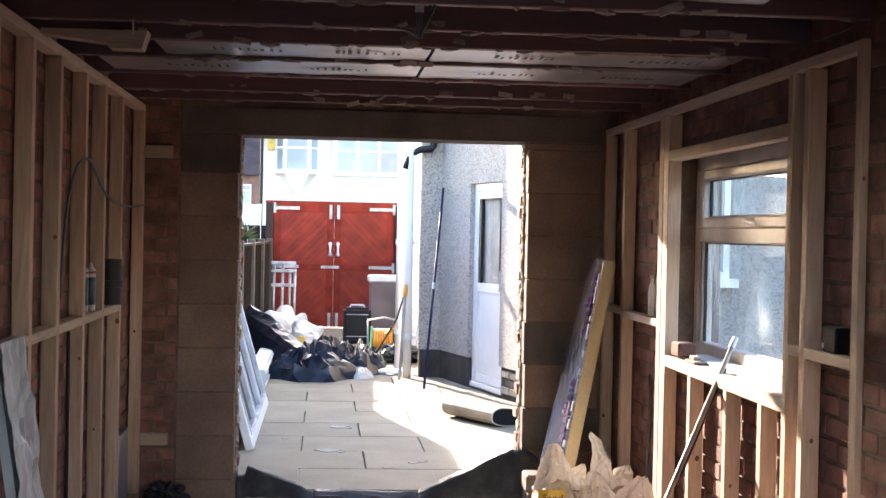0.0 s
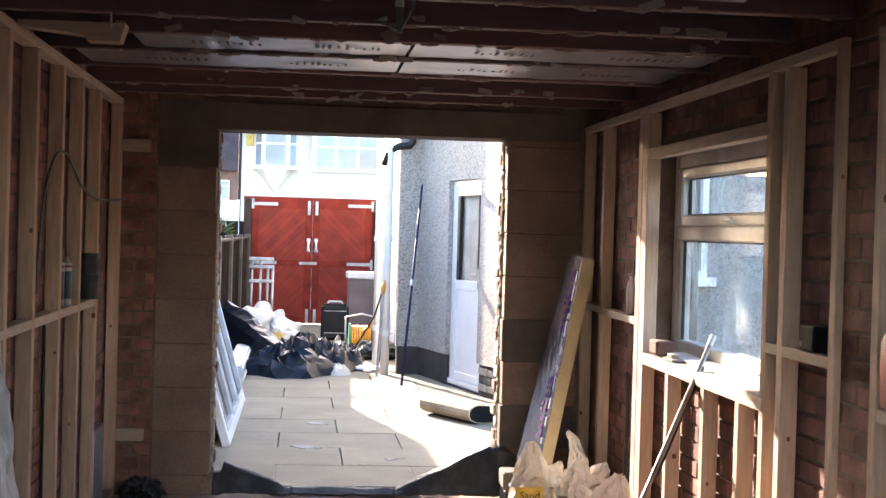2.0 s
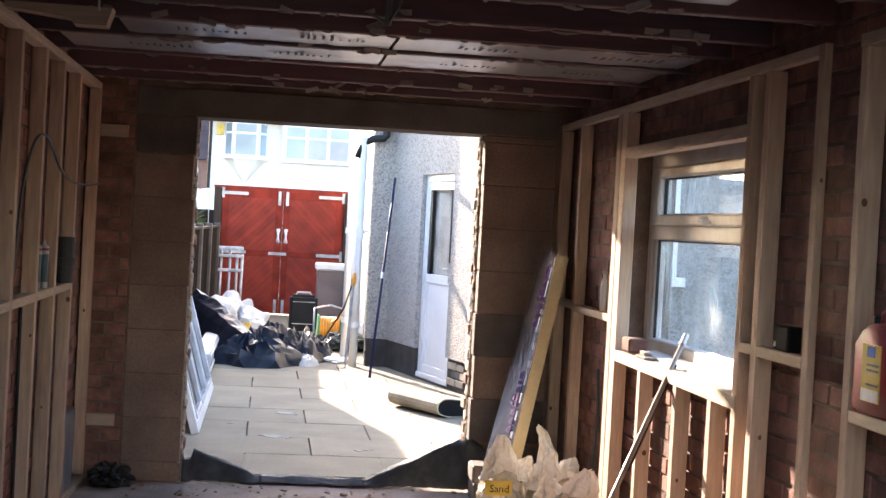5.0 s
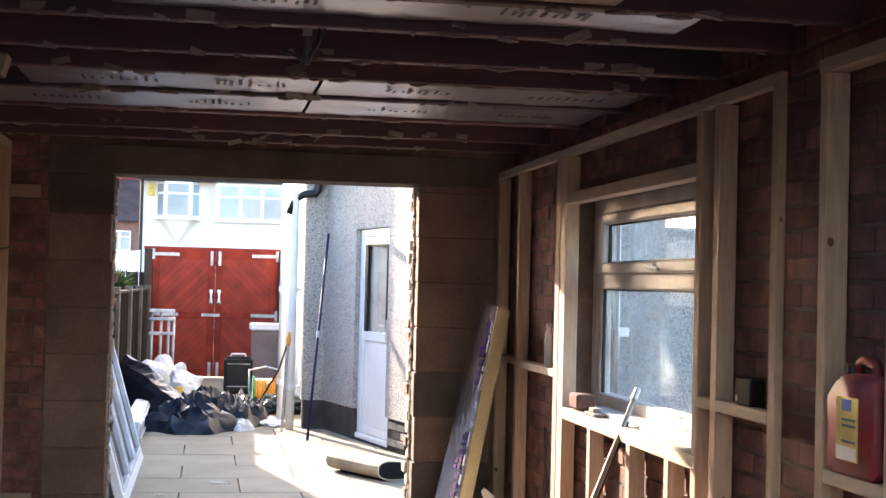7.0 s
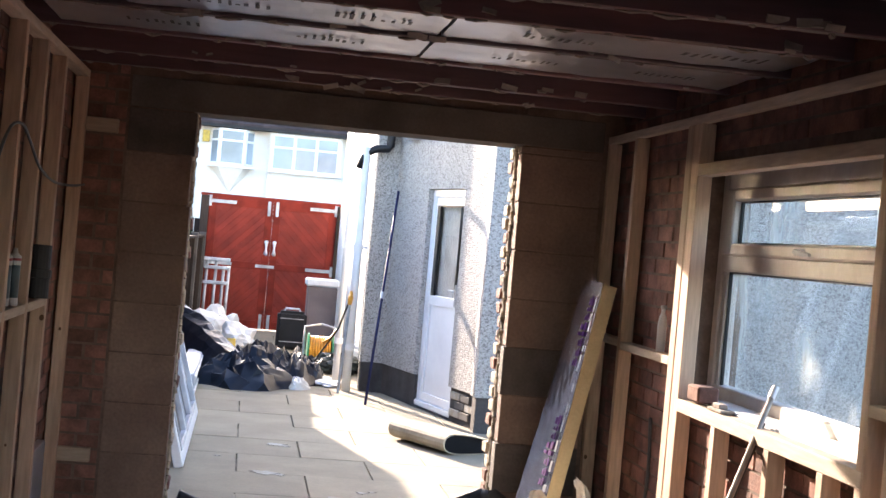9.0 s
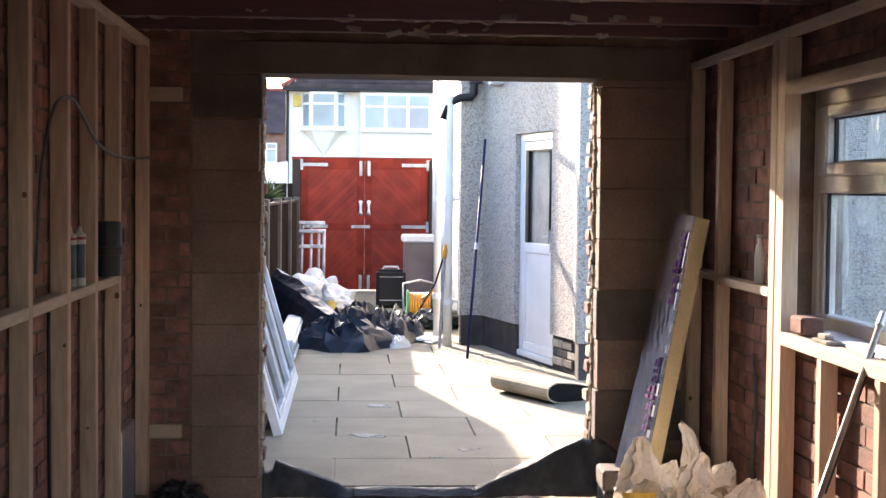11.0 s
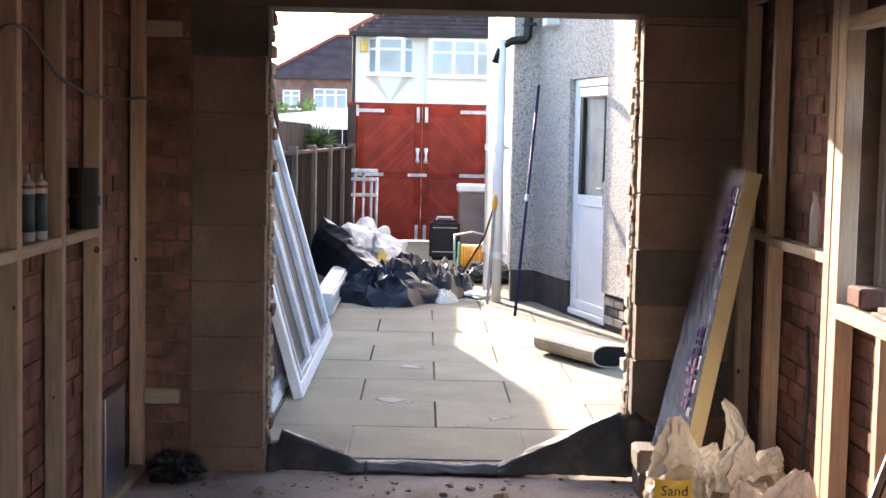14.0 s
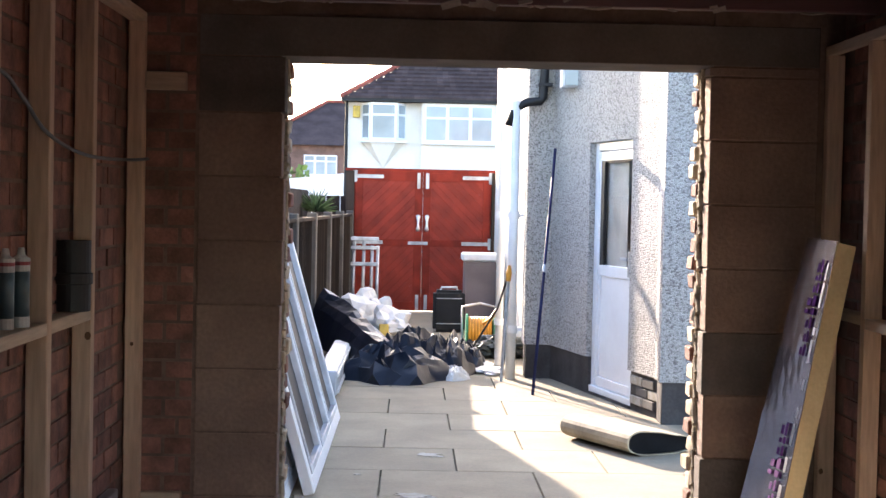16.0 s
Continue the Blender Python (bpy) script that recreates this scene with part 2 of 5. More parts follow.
LEAF = mat("green_leaf", (0.09, 0.14, 0.05), 0.6, var=0.3, scale=9, bscale=40, rnd=0.3, island=True)
HEDGE = mat("yellow_green_hedge", (0.14, 0.2, 0.035), 0.7, var=0.4, scale=4, bscale=30, rnd=0.3, island=True)
CABLE = mat("grey_cable", (0.07, 0.075, 0.08), 0.5, bump=0)
TEAL = mat("blue_grey_tube", (0.05, 0.09, 0.11), 0.35, var=0.1, bump=0)
TUBE_WHITE = mat("off_white_tube_end", (0.5, 0.48, 0.46), 0.5, bump=0)
INSIDE = mat("beige_room_wall", (0.3, 0.27, 0.23), 0.9, scale=2, bscale=30, bump=0.1)
WRAP = mat("dusty_polythene_wrap", (0.44, 0.45, 0.47), 0.3, var=0.4, scale=5, bscale=14, bump=0.4, stretch=(1, 1, 0.2))
DOOR_BEIGE = mat("beige_door_backing", (0.62, 0.55, 0.47), 0.9, var=0.06, scale=3, bscale=40, bump=0.05)
DARKGLASS = mat("grey_sealed_unit", (0.045, 0.04, 0.04), 0.45, var=0.1, bump=0)
PALEBLUE = mat("pale_blue_lining", (0.55, 0.68, 0.7), 0.7, var=0.06, scale=3, bscale=40, bump=0.1)


# ---- mesh helpers ----
def box(bm, x0, x1, y0, y1, z0, z1, m=None):
    vs = [Vector((x, y, z)) for z in (z0, z1) for y in (y0, y1) for x in (x0, x1)]
    if m is not None:
        vs = [m @ v for v in vs]
    v = [bm.verts.new(p) for p in vs]
    for f in ((0, 2, 3, 1), (4, 5, 7, 6), (0, 1, 5, 4), (2, 6, 7, 3), (0, 4, 6, 2), (1, 3, 7, 5)):
        bm.faces.new([v[i] for i in f])
    return v


def tube(bm, pts, r, n=10, cap=True):
    """A round bar along pts; r a radius or a list of radii."""
    rs = r if isinstance(r, (list, tuple)) else [r] * len(pts)
    pts = [Vector(p) for p in pts]
    rings, up = [], None
    for i, p in enumerate(pts):
        d = (pts[min(i + 1, len(pts) - 1)] - pts[max(i - 1, 0)]).normalized()
        if up is None:
            up = d.orthogonal().normalized()
        up = (up - d * up.dot(d)).normalized()
        s = d.cross(up)
        rings.append([bm.verts.new(p + rs[i] * (math.cos(a) * up + math.sin(a) * s)) for a in (2 * math.pi * k / n for k in range(n))])
    for a, b in zip(rings, rings[1:]):
        for k in range(n):
            bm.faces.new((a[k], a[(k + 1) % n], b[(k + 1) % n], b[k]))
    if cap:
        bm.faces.new(rings[0][::-1])
        bm.faces.new(rings[-1])


def prism(bm, outline, y0, y1, axis="y"):
    """An outline of (a, b) pairs pushed along an axis."""
    def at(a, b, c):
        return {"y": (a, c, b), "x": (c, a, b), "z": (a, b, c)}[axis]
    lo = [bm.verts.new(at(a, b, y0)) for a, b in outline]
    hi = [bm.verts.new(at(a, b, y1)) for a, b in outline]
    n = len(outline)
    for i in range(n):
        bm.faces.new((lo[i], lo[(i + 1) % n], hi[(i + 1) % n], hi[i]))
    bm.faces.new(lo[::-1])
    bm.faces.new(hi)


def bevel(bm, w=0.003, seg=1):
    bmesh.ops.bevel(bm, geom=list(bm.edges), offset=w, segments=seg, affect="EDGES", clamp_overlap=True)


def finish(bm, name, smooth=False):
    bmesh.ops.recalc_face_normals(bm, faces=bm.faces)
    me = bpy.data.meshes.new(name)
    bm.to_mesh(me)
    bm.free()
    if smooth:
        for p in me.polygons:
            p.use_smooth = True
    return me


def part(name, bm, material, parent=None, label="", smooth=False):
    ob = new(name, finish(bm, name, smooth))
    ob.data.materials.append(material)
    if parent:
        ob.parent = parent
    if label:
        tagged(ob, label)
    return ob


def thing(name, label, category, at=(0, 0, 0), group="", kind=""):
    ob = new(name)
    ob.empty_display_size = 0.1
    ob.location = at
    return tagged(ob, label, category, group, kind)


def solid(name, boxes, material, parent=None, label="", bev=0.003):
    bm = bmesh.new()
    for b in boxes:
        box(bm, *b)
    if bev:
        bevel(bm, bev)
    return part(name, bm, material, parent, label)


def struct(name, boxes, material, label, bev=0.0):
    return tagged(solid(name, boxes, material, None, label, bev), kind="structure")


def lettering(name, text, size, m, material, parent):
    """Printed words as a thin mesh of their own."""
    cu = bpy.data.curves.new(name, "FONT")
    cu.body, cu.size, cu.align_x, cu.align_y, cu.resolution_u = text, size, "CENTER", "CENTER", 2
    tmp = bpy.data.objects.new(name, cu)
    me = bpy.data.meshes.new_from_object(tmp)
    bpy.data.objects.remove(tmp)
    me.materials.clear()
    ob = new(name, me)
    ob.data.materials.append(material)
    ob.parent = parent
    ob.matrix_local = m
    return ob


# ---- large structure ----
XL, XR = -1.37, 1.29            # faces of the two timber frames
BL, BR = -1.45, 1.37            # faces of the brick walls behind them
BACK = -9.7
CEIL = 2.26                     # underside of the joists
TOP = 2.46
OPX0, OPX1, OPZ = -0.835, 0.84, 2.1
WY0, WY1, WZ0, WZ1 = -3.2, -1.27, 0.985, 1.96   # window opening in the right-hand wall

struct("ground", [(-400, 400, -300, 600, -0.6, -0.06)], GROUND, "bare ground reaching to the horizon")
struct("floor", [(BL - 0.2, BR + 0.2, BACK, 0.3, -0.3, 0.0)], FLOOR, "dusty rough concrete floor with grit")
struct("wall_left", [(BL - 0.25, BL + 0.003, BACK, 0.0, 0.0, TOP)], MORTAR, "brick wall behind timber studs")
struct("wall_right", [(BR - 0.003, BR + 0.26, BACK, WY0, 0.0, TOP), (BR - 0.003, BR + 0.26, WY1, 0.0, 0.0, TOP),
                      (BR - 0.003, BR + 0.26, WY0, WY1, 0.0, WZ0), (BR - 0.003, BR + 0.26, WY0, WY1, WZ1, TOP)], MORTAR, "brick wall with a window behind timber studs")
# unseen wall, its opening added so sky light reaches the room from behind
struct("wall_back", [(BL - 0.25, -1.4, BACK - 0.25, BACK, -0.1, TOP), (1.3, BR + 0.26, BACK - 0.25, BACK, -0.1, TOP), (-1.4, 1.3, BACK - 0.25, BACK, 2.25, TOP), (-1.4, 1.3, BACK - 0.25, BACK, -0.1, 0.05)], BLOCK,
       "plain unseen block wall with a wide opening added behind the walk")
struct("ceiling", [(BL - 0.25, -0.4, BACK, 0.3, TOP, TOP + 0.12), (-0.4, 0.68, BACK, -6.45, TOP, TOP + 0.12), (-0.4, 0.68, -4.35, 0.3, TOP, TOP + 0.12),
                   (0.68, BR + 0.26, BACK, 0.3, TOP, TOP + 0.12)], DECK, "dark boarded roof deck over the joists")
# end wall: cores behind the blocks and bricks
struct("wall_front", [(BL - 0.25, OPX0 - 0.012, 0.004, 0.3, -0.1, TOP), (OPX1 + 0.012, BR + 0.26, 0.004, 0.3, -0.1, TOP), (OPX0 - 0.012, OPX1 + 0.012, 0.02, 0.3, OPZ + 0.16, TOP)],
       MORTAR, "end wall with a wide doorless opening")
# lintel over the opening
solid("lintel", [(-1.165, 1.27, 0.0, 0.305, OPZ, OPZ + 0.158)], LINTEL, None, "", 0.003)
tagged(bpy.data.objects["lintel"], "grey concrete lintel over the opening", "lintel", kind="structure")


# ---- timber frames ----
def stud(name, x0, x1, y0, y1, z0, z1, material, parent, bev=0.003):
    return solid(name, [(x0, x1, y0, y1, z0, z1)], material, parent, "", bev)


frame_l = thing("stud_wall", "pale sawn timber stud frame against the brick wall", "stud wall", (XL, -2.4, 0), "timber frames")
frame_r = thing("stud_wall", "pale timber stud frame round the window", "stud wall", (XR, -2.0, 0), "timber frames")
frame_n = thing("stud_wall", "timber stud frame with a short shelf noggin", "stud wall", (XR, -5.4, 0), "timber frames")


krng = random.Random(21)


def pstud(y, x0, x1, z0, z1, parent, w=0.05):
    ob = solid("stud", [(x0, x1, y - w, y, z0, z1)], TIMBER)
    ob.parent = parent
    ob.matrix_parent_inverse = parent.matrix_basis.inverted()
    # a knot or two on the face towards the room's end
    for n in range(krng.choice((0, 1, 1, 2))):
        bm = bmesh.new()
        kx, kz, kr = krng.uniform(x0 + 0.01, x1 - 0.01), krng.uniform(z0 + 0.1, z1 - 0.1), krng.uniform(0.005, 0.011)
        vs = [bm.verts.new((kx + kr * math.cos(a), y - w - 0.0008, kz + kr * 1.3 * math.sin(a))) for a in (2 * math.pi * i / 10 for i in range(10))]
        bm.faces.new(vs)
        part("knot", bm, KNOT, ob)
    return ob


def rail(name, x0, x1, y0, y1, z0, z1, parent):
    ob = solid(name, [(x0, x1, y0, y1, z0, z1)], TIMBER_H)
    ob.parent = parent
    ob.matrix_parent_inverse = parent.matrix_basis.inverted()
    return ob


LD, RD = XL - 0.063, XR + 0.063
LY = [-0.012, -0.86, -1.41, -1.94, -2.53, -3.05, -3.6, -4.15, -4.7]
rail("top_plate", LD, XL, -4.8, -0.005, 2.218, 2.256, frame_l)
rail("sole_plate", LD, XL, -4.8, -0.005, 0.0, 0.038, frame_l)
for y in LY:
    pstud(y + 0.012, LD, XL, 0.038, 2.218, frame_l)
for a, b in zip(LY, LY[1:]):
    if a < -0.5:
        rail("noggin", LD, XL, b + 0.012, a - 0.038, 1.13, 1.168, frame_l)
RTOP = 2.183
rail("top_plate", XR, XR + 0.036, -3.9, -0.005, RTOP - 0.038, RTOP, frame_r)
rail("sole_plate", XR, RD, -3.9, -0.005, 0.0, 0.038, frame_r)
for y in (-0.008, -0.523, -3.26, -3.43):
    pstud(y, XR, RD, 0.038, RTOP - 0.038, frame_r)
pstud(-3.9, XR, XR + 0.026, 0.0, RTOP, frame_r)
pstud(-1.36, XR, RD, 0.038, RTOP - 0.038, frame_r, 0.075)
pstud(-1.447, XR, RD, 0.038, RTOP - 0.038, frame_r, 0.095)
for y in (-1.97, -2.53, -2.985):
    pstud(y, XR, RD, 0.038, 0.945, frame_r)
rail("window_head", XR - 0.002, RD, -3.3, -1.542, 1.925, 1.975, frame_r)
rail("window_sill_rail", XR - 0.002, RD, -3.3, -1.542, 0.945, 0.998, frame_r)
rail("noggin", XR, RD, -0.523, -0.058, 1.13, 1.166, frame_r)
rail("noggin", XR, RD, -1.36, -0.573, 1.12, 1.158, frame_r)
rail("noggin", XR, RD, -3.43, -3.31, 1.158, 1.196, frame_r)
rail("noggin", XR, XR + 0.036, -3.9, -3.48, 1.158, 1.196, frame_r)
rail("top_plate", XR, RD, -6.6, -4.215, 2.135, 2.175, frame_n)
rail("sole_plate", XR, RD, -6.6, -4.215, 0.0, 0.038, frame_n)
NY = [-4.225, -4.61, -4.71, -5.2, -5.75, -6.3]
for y in NY:
    pstud(y, XR, RD, 0.038, 2.135, frame_n)
for a, b in zip(NY, NY[1:]):
    rail("noggin", XR, RD, b, a - 0.05, 1.045, 1.083, frame_n)

# ---- roof joists ----
JY = [-0.42, -0.93, -1.66, -2.29, -2.83, -3.28, -3.84, -4.3, -6.52, -7.05, -7.6, -8.15, -8.7, -9.25]
rng = random.Random(4)
for y in JY:
    j = thing("ceiling_joist", "dark stained roof joist with dusty plaster bits", "joist", (0, y, CEIL), "roof joists")
    bm = bmesh.new()
    box(bm, BL - 0.1, BR + 0.1, -0.0, 0.05, 0.0, TOP - CEIL)
    bevel(bm, 0.004)
    part("beam", bm, JOIST, j)
    bm = bmesh.new()
    x = BL + 0.1
    while x < BR - 0.1:
        w = rng.uniform(0.01, 0.1)
        if rng.random() < 0.8:
            d = rng.uniform(0.002, 0.01) * (1.3 if rng.random() < 0.12 else 1)
            if rng.random() < 0.22:
                d *= 1.7
            tube(bm, [(x, rng.uniform(0, 0.04), -d * 0.3), (x + w * 0.5, rng.uniform(0.0, 0.03), -d * 0.5), (x + w, rng.uniform(0, 0.05), -d * 0.3)], [d * 0.4, d * 0.8, d * 0.3], 5)
        x += w + rng.uniform(0.0, 0.1)
    for n in range(9):
        fx, fs = rng.uniform(BL + 0.2, BR - 0.2), rng.uniform(0.012, 0.04)
        m = pose(fx, rng.uniform(-0.012, 0.0), rng.uniform(-0.006, 0.03), rng.uniform(-35, 35), rng.uniform(-25, 25), rng.uniform(-20, 20))
        box(bm, -fs, fs, -0.004, 0.004, -fs * 0.35, fs * 0.35, m)
    tagged(part("plaster_crust", bm, JOIST_EDGE, j, "pale broken plaster bits"), kind="stuff")


def foil_board(x0, x1, y0, y1, z, seed):
    """A foil-faced board between joists, slightly buckled."""
    r = random.Random(seed)
    bm = bmesh.new()
    nx, ny = 24, 5
    g = [[bm.verts.new((x0 + (x1 - x0) * i / nx, y0 + (y1 - y0) * k / ny, z + 0.006 * noise.noise((i * 0.5 + seed, k * 0.7, 0)))) for k in range(ny + 1)] for i in range(nx + 1)]
    for i in range(nx):
        for k in range(ny):
            bm.faces.new((g[i][k], g[i + 1][k], g[i + 1][k + 1], g[i][k + 1]))
    top = bmesh.ops.extrude_face_region(bm, geom=list(bm.faces))
    bmesh.ops.translate(bm, vec=(0, 0, 0.07), verts=[v for v in top["geom"] if isinstance(v, bmesh.types.BMVert)])
    ob = part("insulation_board", bm, FOIL)
    tagged(ob, "foil-faced insulation board fitted between roof joists", "insulation", "ceiling insulation")
    bm = bmesh.new()
    for n in range(2):
        xs = x0 + (x1 - x0) * (0.2 + 0.45 * n)
        for k in range(9):
            w = r.uniform(0.008, 0.016)
            box(bm, xs, xs + w, (y0 + y1) / 2 - r.uniform(0.02, 0.09), (y0 + y1) / 2 + r.uniform(0.0, 0.03), z - 0.0085, z - 0.0075)
            xs += w + r.choice((0.012, 0.022))
    tagged(part("printed_mark", bm, GREYPRINT, ob, "grey printed marks"), kind="stuff")
    return ob


foil_board(-1.0, 0.06, -2.775, -2.30, CEIL + 0.012, 1)
foil_board(0.075, 1.3, -2.775, -2.30, CEIL + 0.012, 2)
foil_board(-1.3, 0.06, -2.235, -1.665, CEIL + 0.012, 3)
foil_board(0.075, 1.3, -2.235, -1.665, CEIL + 0.012, 4)
foil_board(-0.6, 1.0, -4.24, -3.86, CEIL + 0.03, 5)

# rooflight kerb seen at the top of the view
kerb = thing("rooflight", "timber trimmed rooflight opening with pale lining", "rooflight", (0.16, -4.85, CEIL))
for b in ((-0.56, 0.52, -1.6, -1.55), (-0.56, 0.52, 0.45, 0.5), (-0.56, -0.51, -1.55, 0.45), (0.47, 0.52, -1.55, 0.45)):
    solid("lining", [(*b, 0.06, 0.55)], PALEBLUE, kerb)
    solid("trim_board", [(*b, 0.0, 0.06)], TIMBER_X, kerb)

# ---- window in the right-hand wall ----
win = tagged(thing("window_1", "shut dusty plastic window with a top light", "window", (1.53, (WY0 + WY1) / 2, WZ0)), kind="structure")
wy0, wy1 = WY0 - win.location.y, WY1 - win.location.y
H = WZ1 - WZ0
FZ = 0.556        # transom
for nm, b in (("frame_side", (-0.03, 0.04, wy0, wy0 + 0.07, 0, H)), ("frame_side", (-0.03, 0.04, wy1 - 0.07, wy1, 0, H)), ("frame_head", (-0.03, 0.04, wy0 + 0.07, wy1 - 0.07, H - 0.07, H)),
              ("frame_bottom", (-0.03, 0.04, wy0 + 0.07, wy1 - 0.07, 0, 0.07)), ("transom", (-0.03, 0.04, wy0 + 0.07, wy1 - 0.07, FZ, FZ + 0.07))):
    solid(nm, [b], PVC_OLD, win, "", 0.006)
z0, z1, sy = FZ + 0.07, H - 0.07, 0.19
for b in ((-0.045, 0.02, wy0 + 0.07, wy0 + sy, z0, z1), (-0.045, 0.02, wy1 - sy, wy1 - 0.07, z0, z1), (-0.045, 0.02, wy0 + sy, wy1 - sy, z0, z0 + 0.05), (-0.045, 0.02, wy0 + sy, wy1 - sy, z1 - 0.05, z1)):
    solid("sash_rail", [b], PVC_OLD, win, "", 0.008)
for z0, z1, e in ((0.06, FZ, 0.12), (FZ + 0.12, H - 0.12, sy)):
    p = solid("pane", [(0.0, 0.012, wy0 + e, wy1 - e, z0, z1)], DIRTY, win, "", 0)
    p.visible_shadow = False
    if e < sy:
        for b in ((-0.022, 0.03, wy0 + 0.07, wy0 + e, z0, z1), (-0.022, 0.03, wy1 - e, wy1 - 0.07, z0, z1)):
            solid("bead", [b], PVC_OLD, win, "", 0.006)
    for b in ((-0.012, 0.0, wy0 + e, wy0 + e + 0.012, z0, z1), (-0.012, 0.0, wy1 - e - 0.012, wy1 - e, z0, z1), (-0.012, 0.0, wy0 + e + 0.012, wy1 - e - 0.012, z0, z0 + 0.008), (-0.012, 0.0, wy0 + e + 0.012, wy1 - e - 0.012, z1 - 0.008, z1)):
        solid("gasket", [b], BLACKPL, win, "black rubber gasket", 0)
bm = bmesh.new()
box(bm, -0.062, -0.045, -0.03, 0.03, FZ + 0.082, FZ + 0.108)
tube(bm, [(-0.07, 0.0, FZ + 0.095), (-0.075, -0.06, FZ + 0.09), (-0.073, -0.14, FZ + 0.085)], [0.012, 0.011, 0.007], 8)
part("handle", bm, GALV, win, "grey metal handle")
struct("window_board", [(XR + 0.07, 1.5, WY0 + 0.01, -1.55, WZ0 - 0.0, WZ0 + 0.02)], PVC, "white board along the window bottom", 0.004)

# ---- outside: paving ----
struct("pavement", [(-1.6, 3.0, 0.31, 14.6, -0.2, -0.03)], JOINT, "bed under the paving slabs")
sl_meshes = {}
pav = bpy.data.objects["pavement"]


def slab(x0, x1, y0, y1):
    key = (round(x1 - x0, 3), round(y1 - y0, 3))
    if key not in sl_meshes:
        bm = bmesh.new()
        box(bm, -key[0] / 2 + 0.005, key[0] / 2 - 0.005, -key[1] / 2 + 0.0015, key[1] / 2 - 0.0015, -0.05, 0)
        bevel(bm, 0.0025)
        sl_meshes[key] = finish(bm, "slab")
        sl_meshes[key].materials.append(SLAB)
    ob = new("slab", sl_meshes[key])
    ob.matrix_basis = pose((x0 + x1) / 2, (y0 + y1) / 2, 0.01 + rng.uniform(-0.002, 0.002), rng.uniform(-0.1, 0.1), rng.uniform(-0.1, 0.1), 0)
    ob.parent = pav


for k in range(-2, 18):
    y0 = 1.74 + 0.7233 * k
    off = -0.475 if k % 2 == 0 else -0.042
    for i in range(-2, 4):
        x0 = max(off + 0.87 * i, -1.6)
        x1 = min(off + 0.87 * (i + 1), 2.9)
        if x1 - x0 > 0.1 and y0 > 0.25:
            slab(x0, x1, y0, y0 + 0.7233)
struct("threshold", [(OPX0 - 0.0, OPX1, 0.3, 1.02, -0.1, 0.006)], SLAB, "worn concrete apron before the opening", 0.004)

# ---- outside: house wall with the door ----
WB, WD = Vector((0.9, 6.85)), Vector((1.5, 4.3))     # inner corner, near outer corner
wd = (WD - WB).normalized()
ang = math.degrees(math.atan2(wd.y, wd.x))
LEN = (WD - WB).length
# local frame: x along the wall towards the near corner, y out of the wall towards the yard, z up
hm = pose(WB.x, WB.y, 0, 0, 0, ang)
house = thing("house", "pebbledashed house wall with a black plinth", "house")
DX0, DX1, DZ0, DZ1 = 0.95, 1.86, 0.03, 2.06


def hb(b):
    return (b[0], b[1], -b[3], -b[2], b[4], b[5])


def hpart(name, boxes, material, label="", bev=0.0, parent=None):
    ob = solid(name, [hb(b) for b in boxes], material, house if parent is None else parent, label, bev)
    if parent is None:
        ob.matrix_local = hm
    return ob


PLZ = 0.31
for b in ((-0.1, DX0, -0.3, 0, PLZ, 5.2), (DX1, LEN, -0.3, 0, PLZ, 5.2), (DX0, DX1, -0.3, 0, DZ1, 5.2)):
    hpart("wall", [b], PEBBLE)
for b in ((-0.1, DX0, -0.3, -0.02, -0.05, PLZ), (DX1, LEN - 0.02, -0.3, -0.03, -0.05, PLZ), (DX0, DX1, -0.3, -0.02, -0.05, DZ0)):
    hpart("plinth", [b], PLINTH, "black painted plinth")
bm = bmesh.new()
box(bm, 0.68, 0.95, 6.83, 7.1, PLZ, 5.2)
part("wall", bm, PEBBLE, house)
bm = bmesh.new()
box(bm, 0.7, 0.95, 6.85, 7.1, -0.05, PLZ)
part("plinth", bm, PLINTH, house, "black painted plinth")
bm = bmesh.new()
box(bm, 1.44, 8.0, 4.28, 4.5, PLZ, 5.2)
part("wall", bm, PEBBLE, house)
bm = bmesh.new()
box(bm, 1.46, 8.0, 4.3, 4.5, -0.05, PLZ)
part("plinth", bm, PLINTH, house, "black painted plinth")
bm = bmesh.new()
box(bm, 0.82, 4.6, 7.1, 14.0, -0.05, 5.2)
part("wall", bm, RENDER, house, "white painted side wall")
bm = bmesh.new()
box(bm, 0.3, 4.8, 4.0, 14.2, 5.2, 5.35)
part("roof", bm, ROOF, house)
# bricks laid bare where the plinth has broken away beside the door
for c in range(3):
    for k in range(2):
        x0 = DX1 + 0.02 + 0.23 * k + (0.1 if c % 2 else 0.0)
        if x0 < LEN - 0.3:
            hpart("brick", [(x0, min(x0 + 0.215, LEN - 0.16), -0.1, -0.014 - 0.006 * (c % 2), 0.075 * c + 0.06, 0.075 * c + 0.125)], POST if (c + k) % 2 else DUST, "", 0.006)
# small window in the wall that faces the garage
w = solid("window", [(2.62, 3.3, 4.24, 4.28, 1.2, 2.35)], PVC, house, "white framed window", 0)
solid("pane", [(2.68, 3.24, 4.225, 4.242, 1.26, 2.29)], WINGLASS, w, "", 0)
solid("sill", [(2.56, 3.36, 4.14, 4.28, 1.12, 1.2)], PVC, w, "", 0.004)
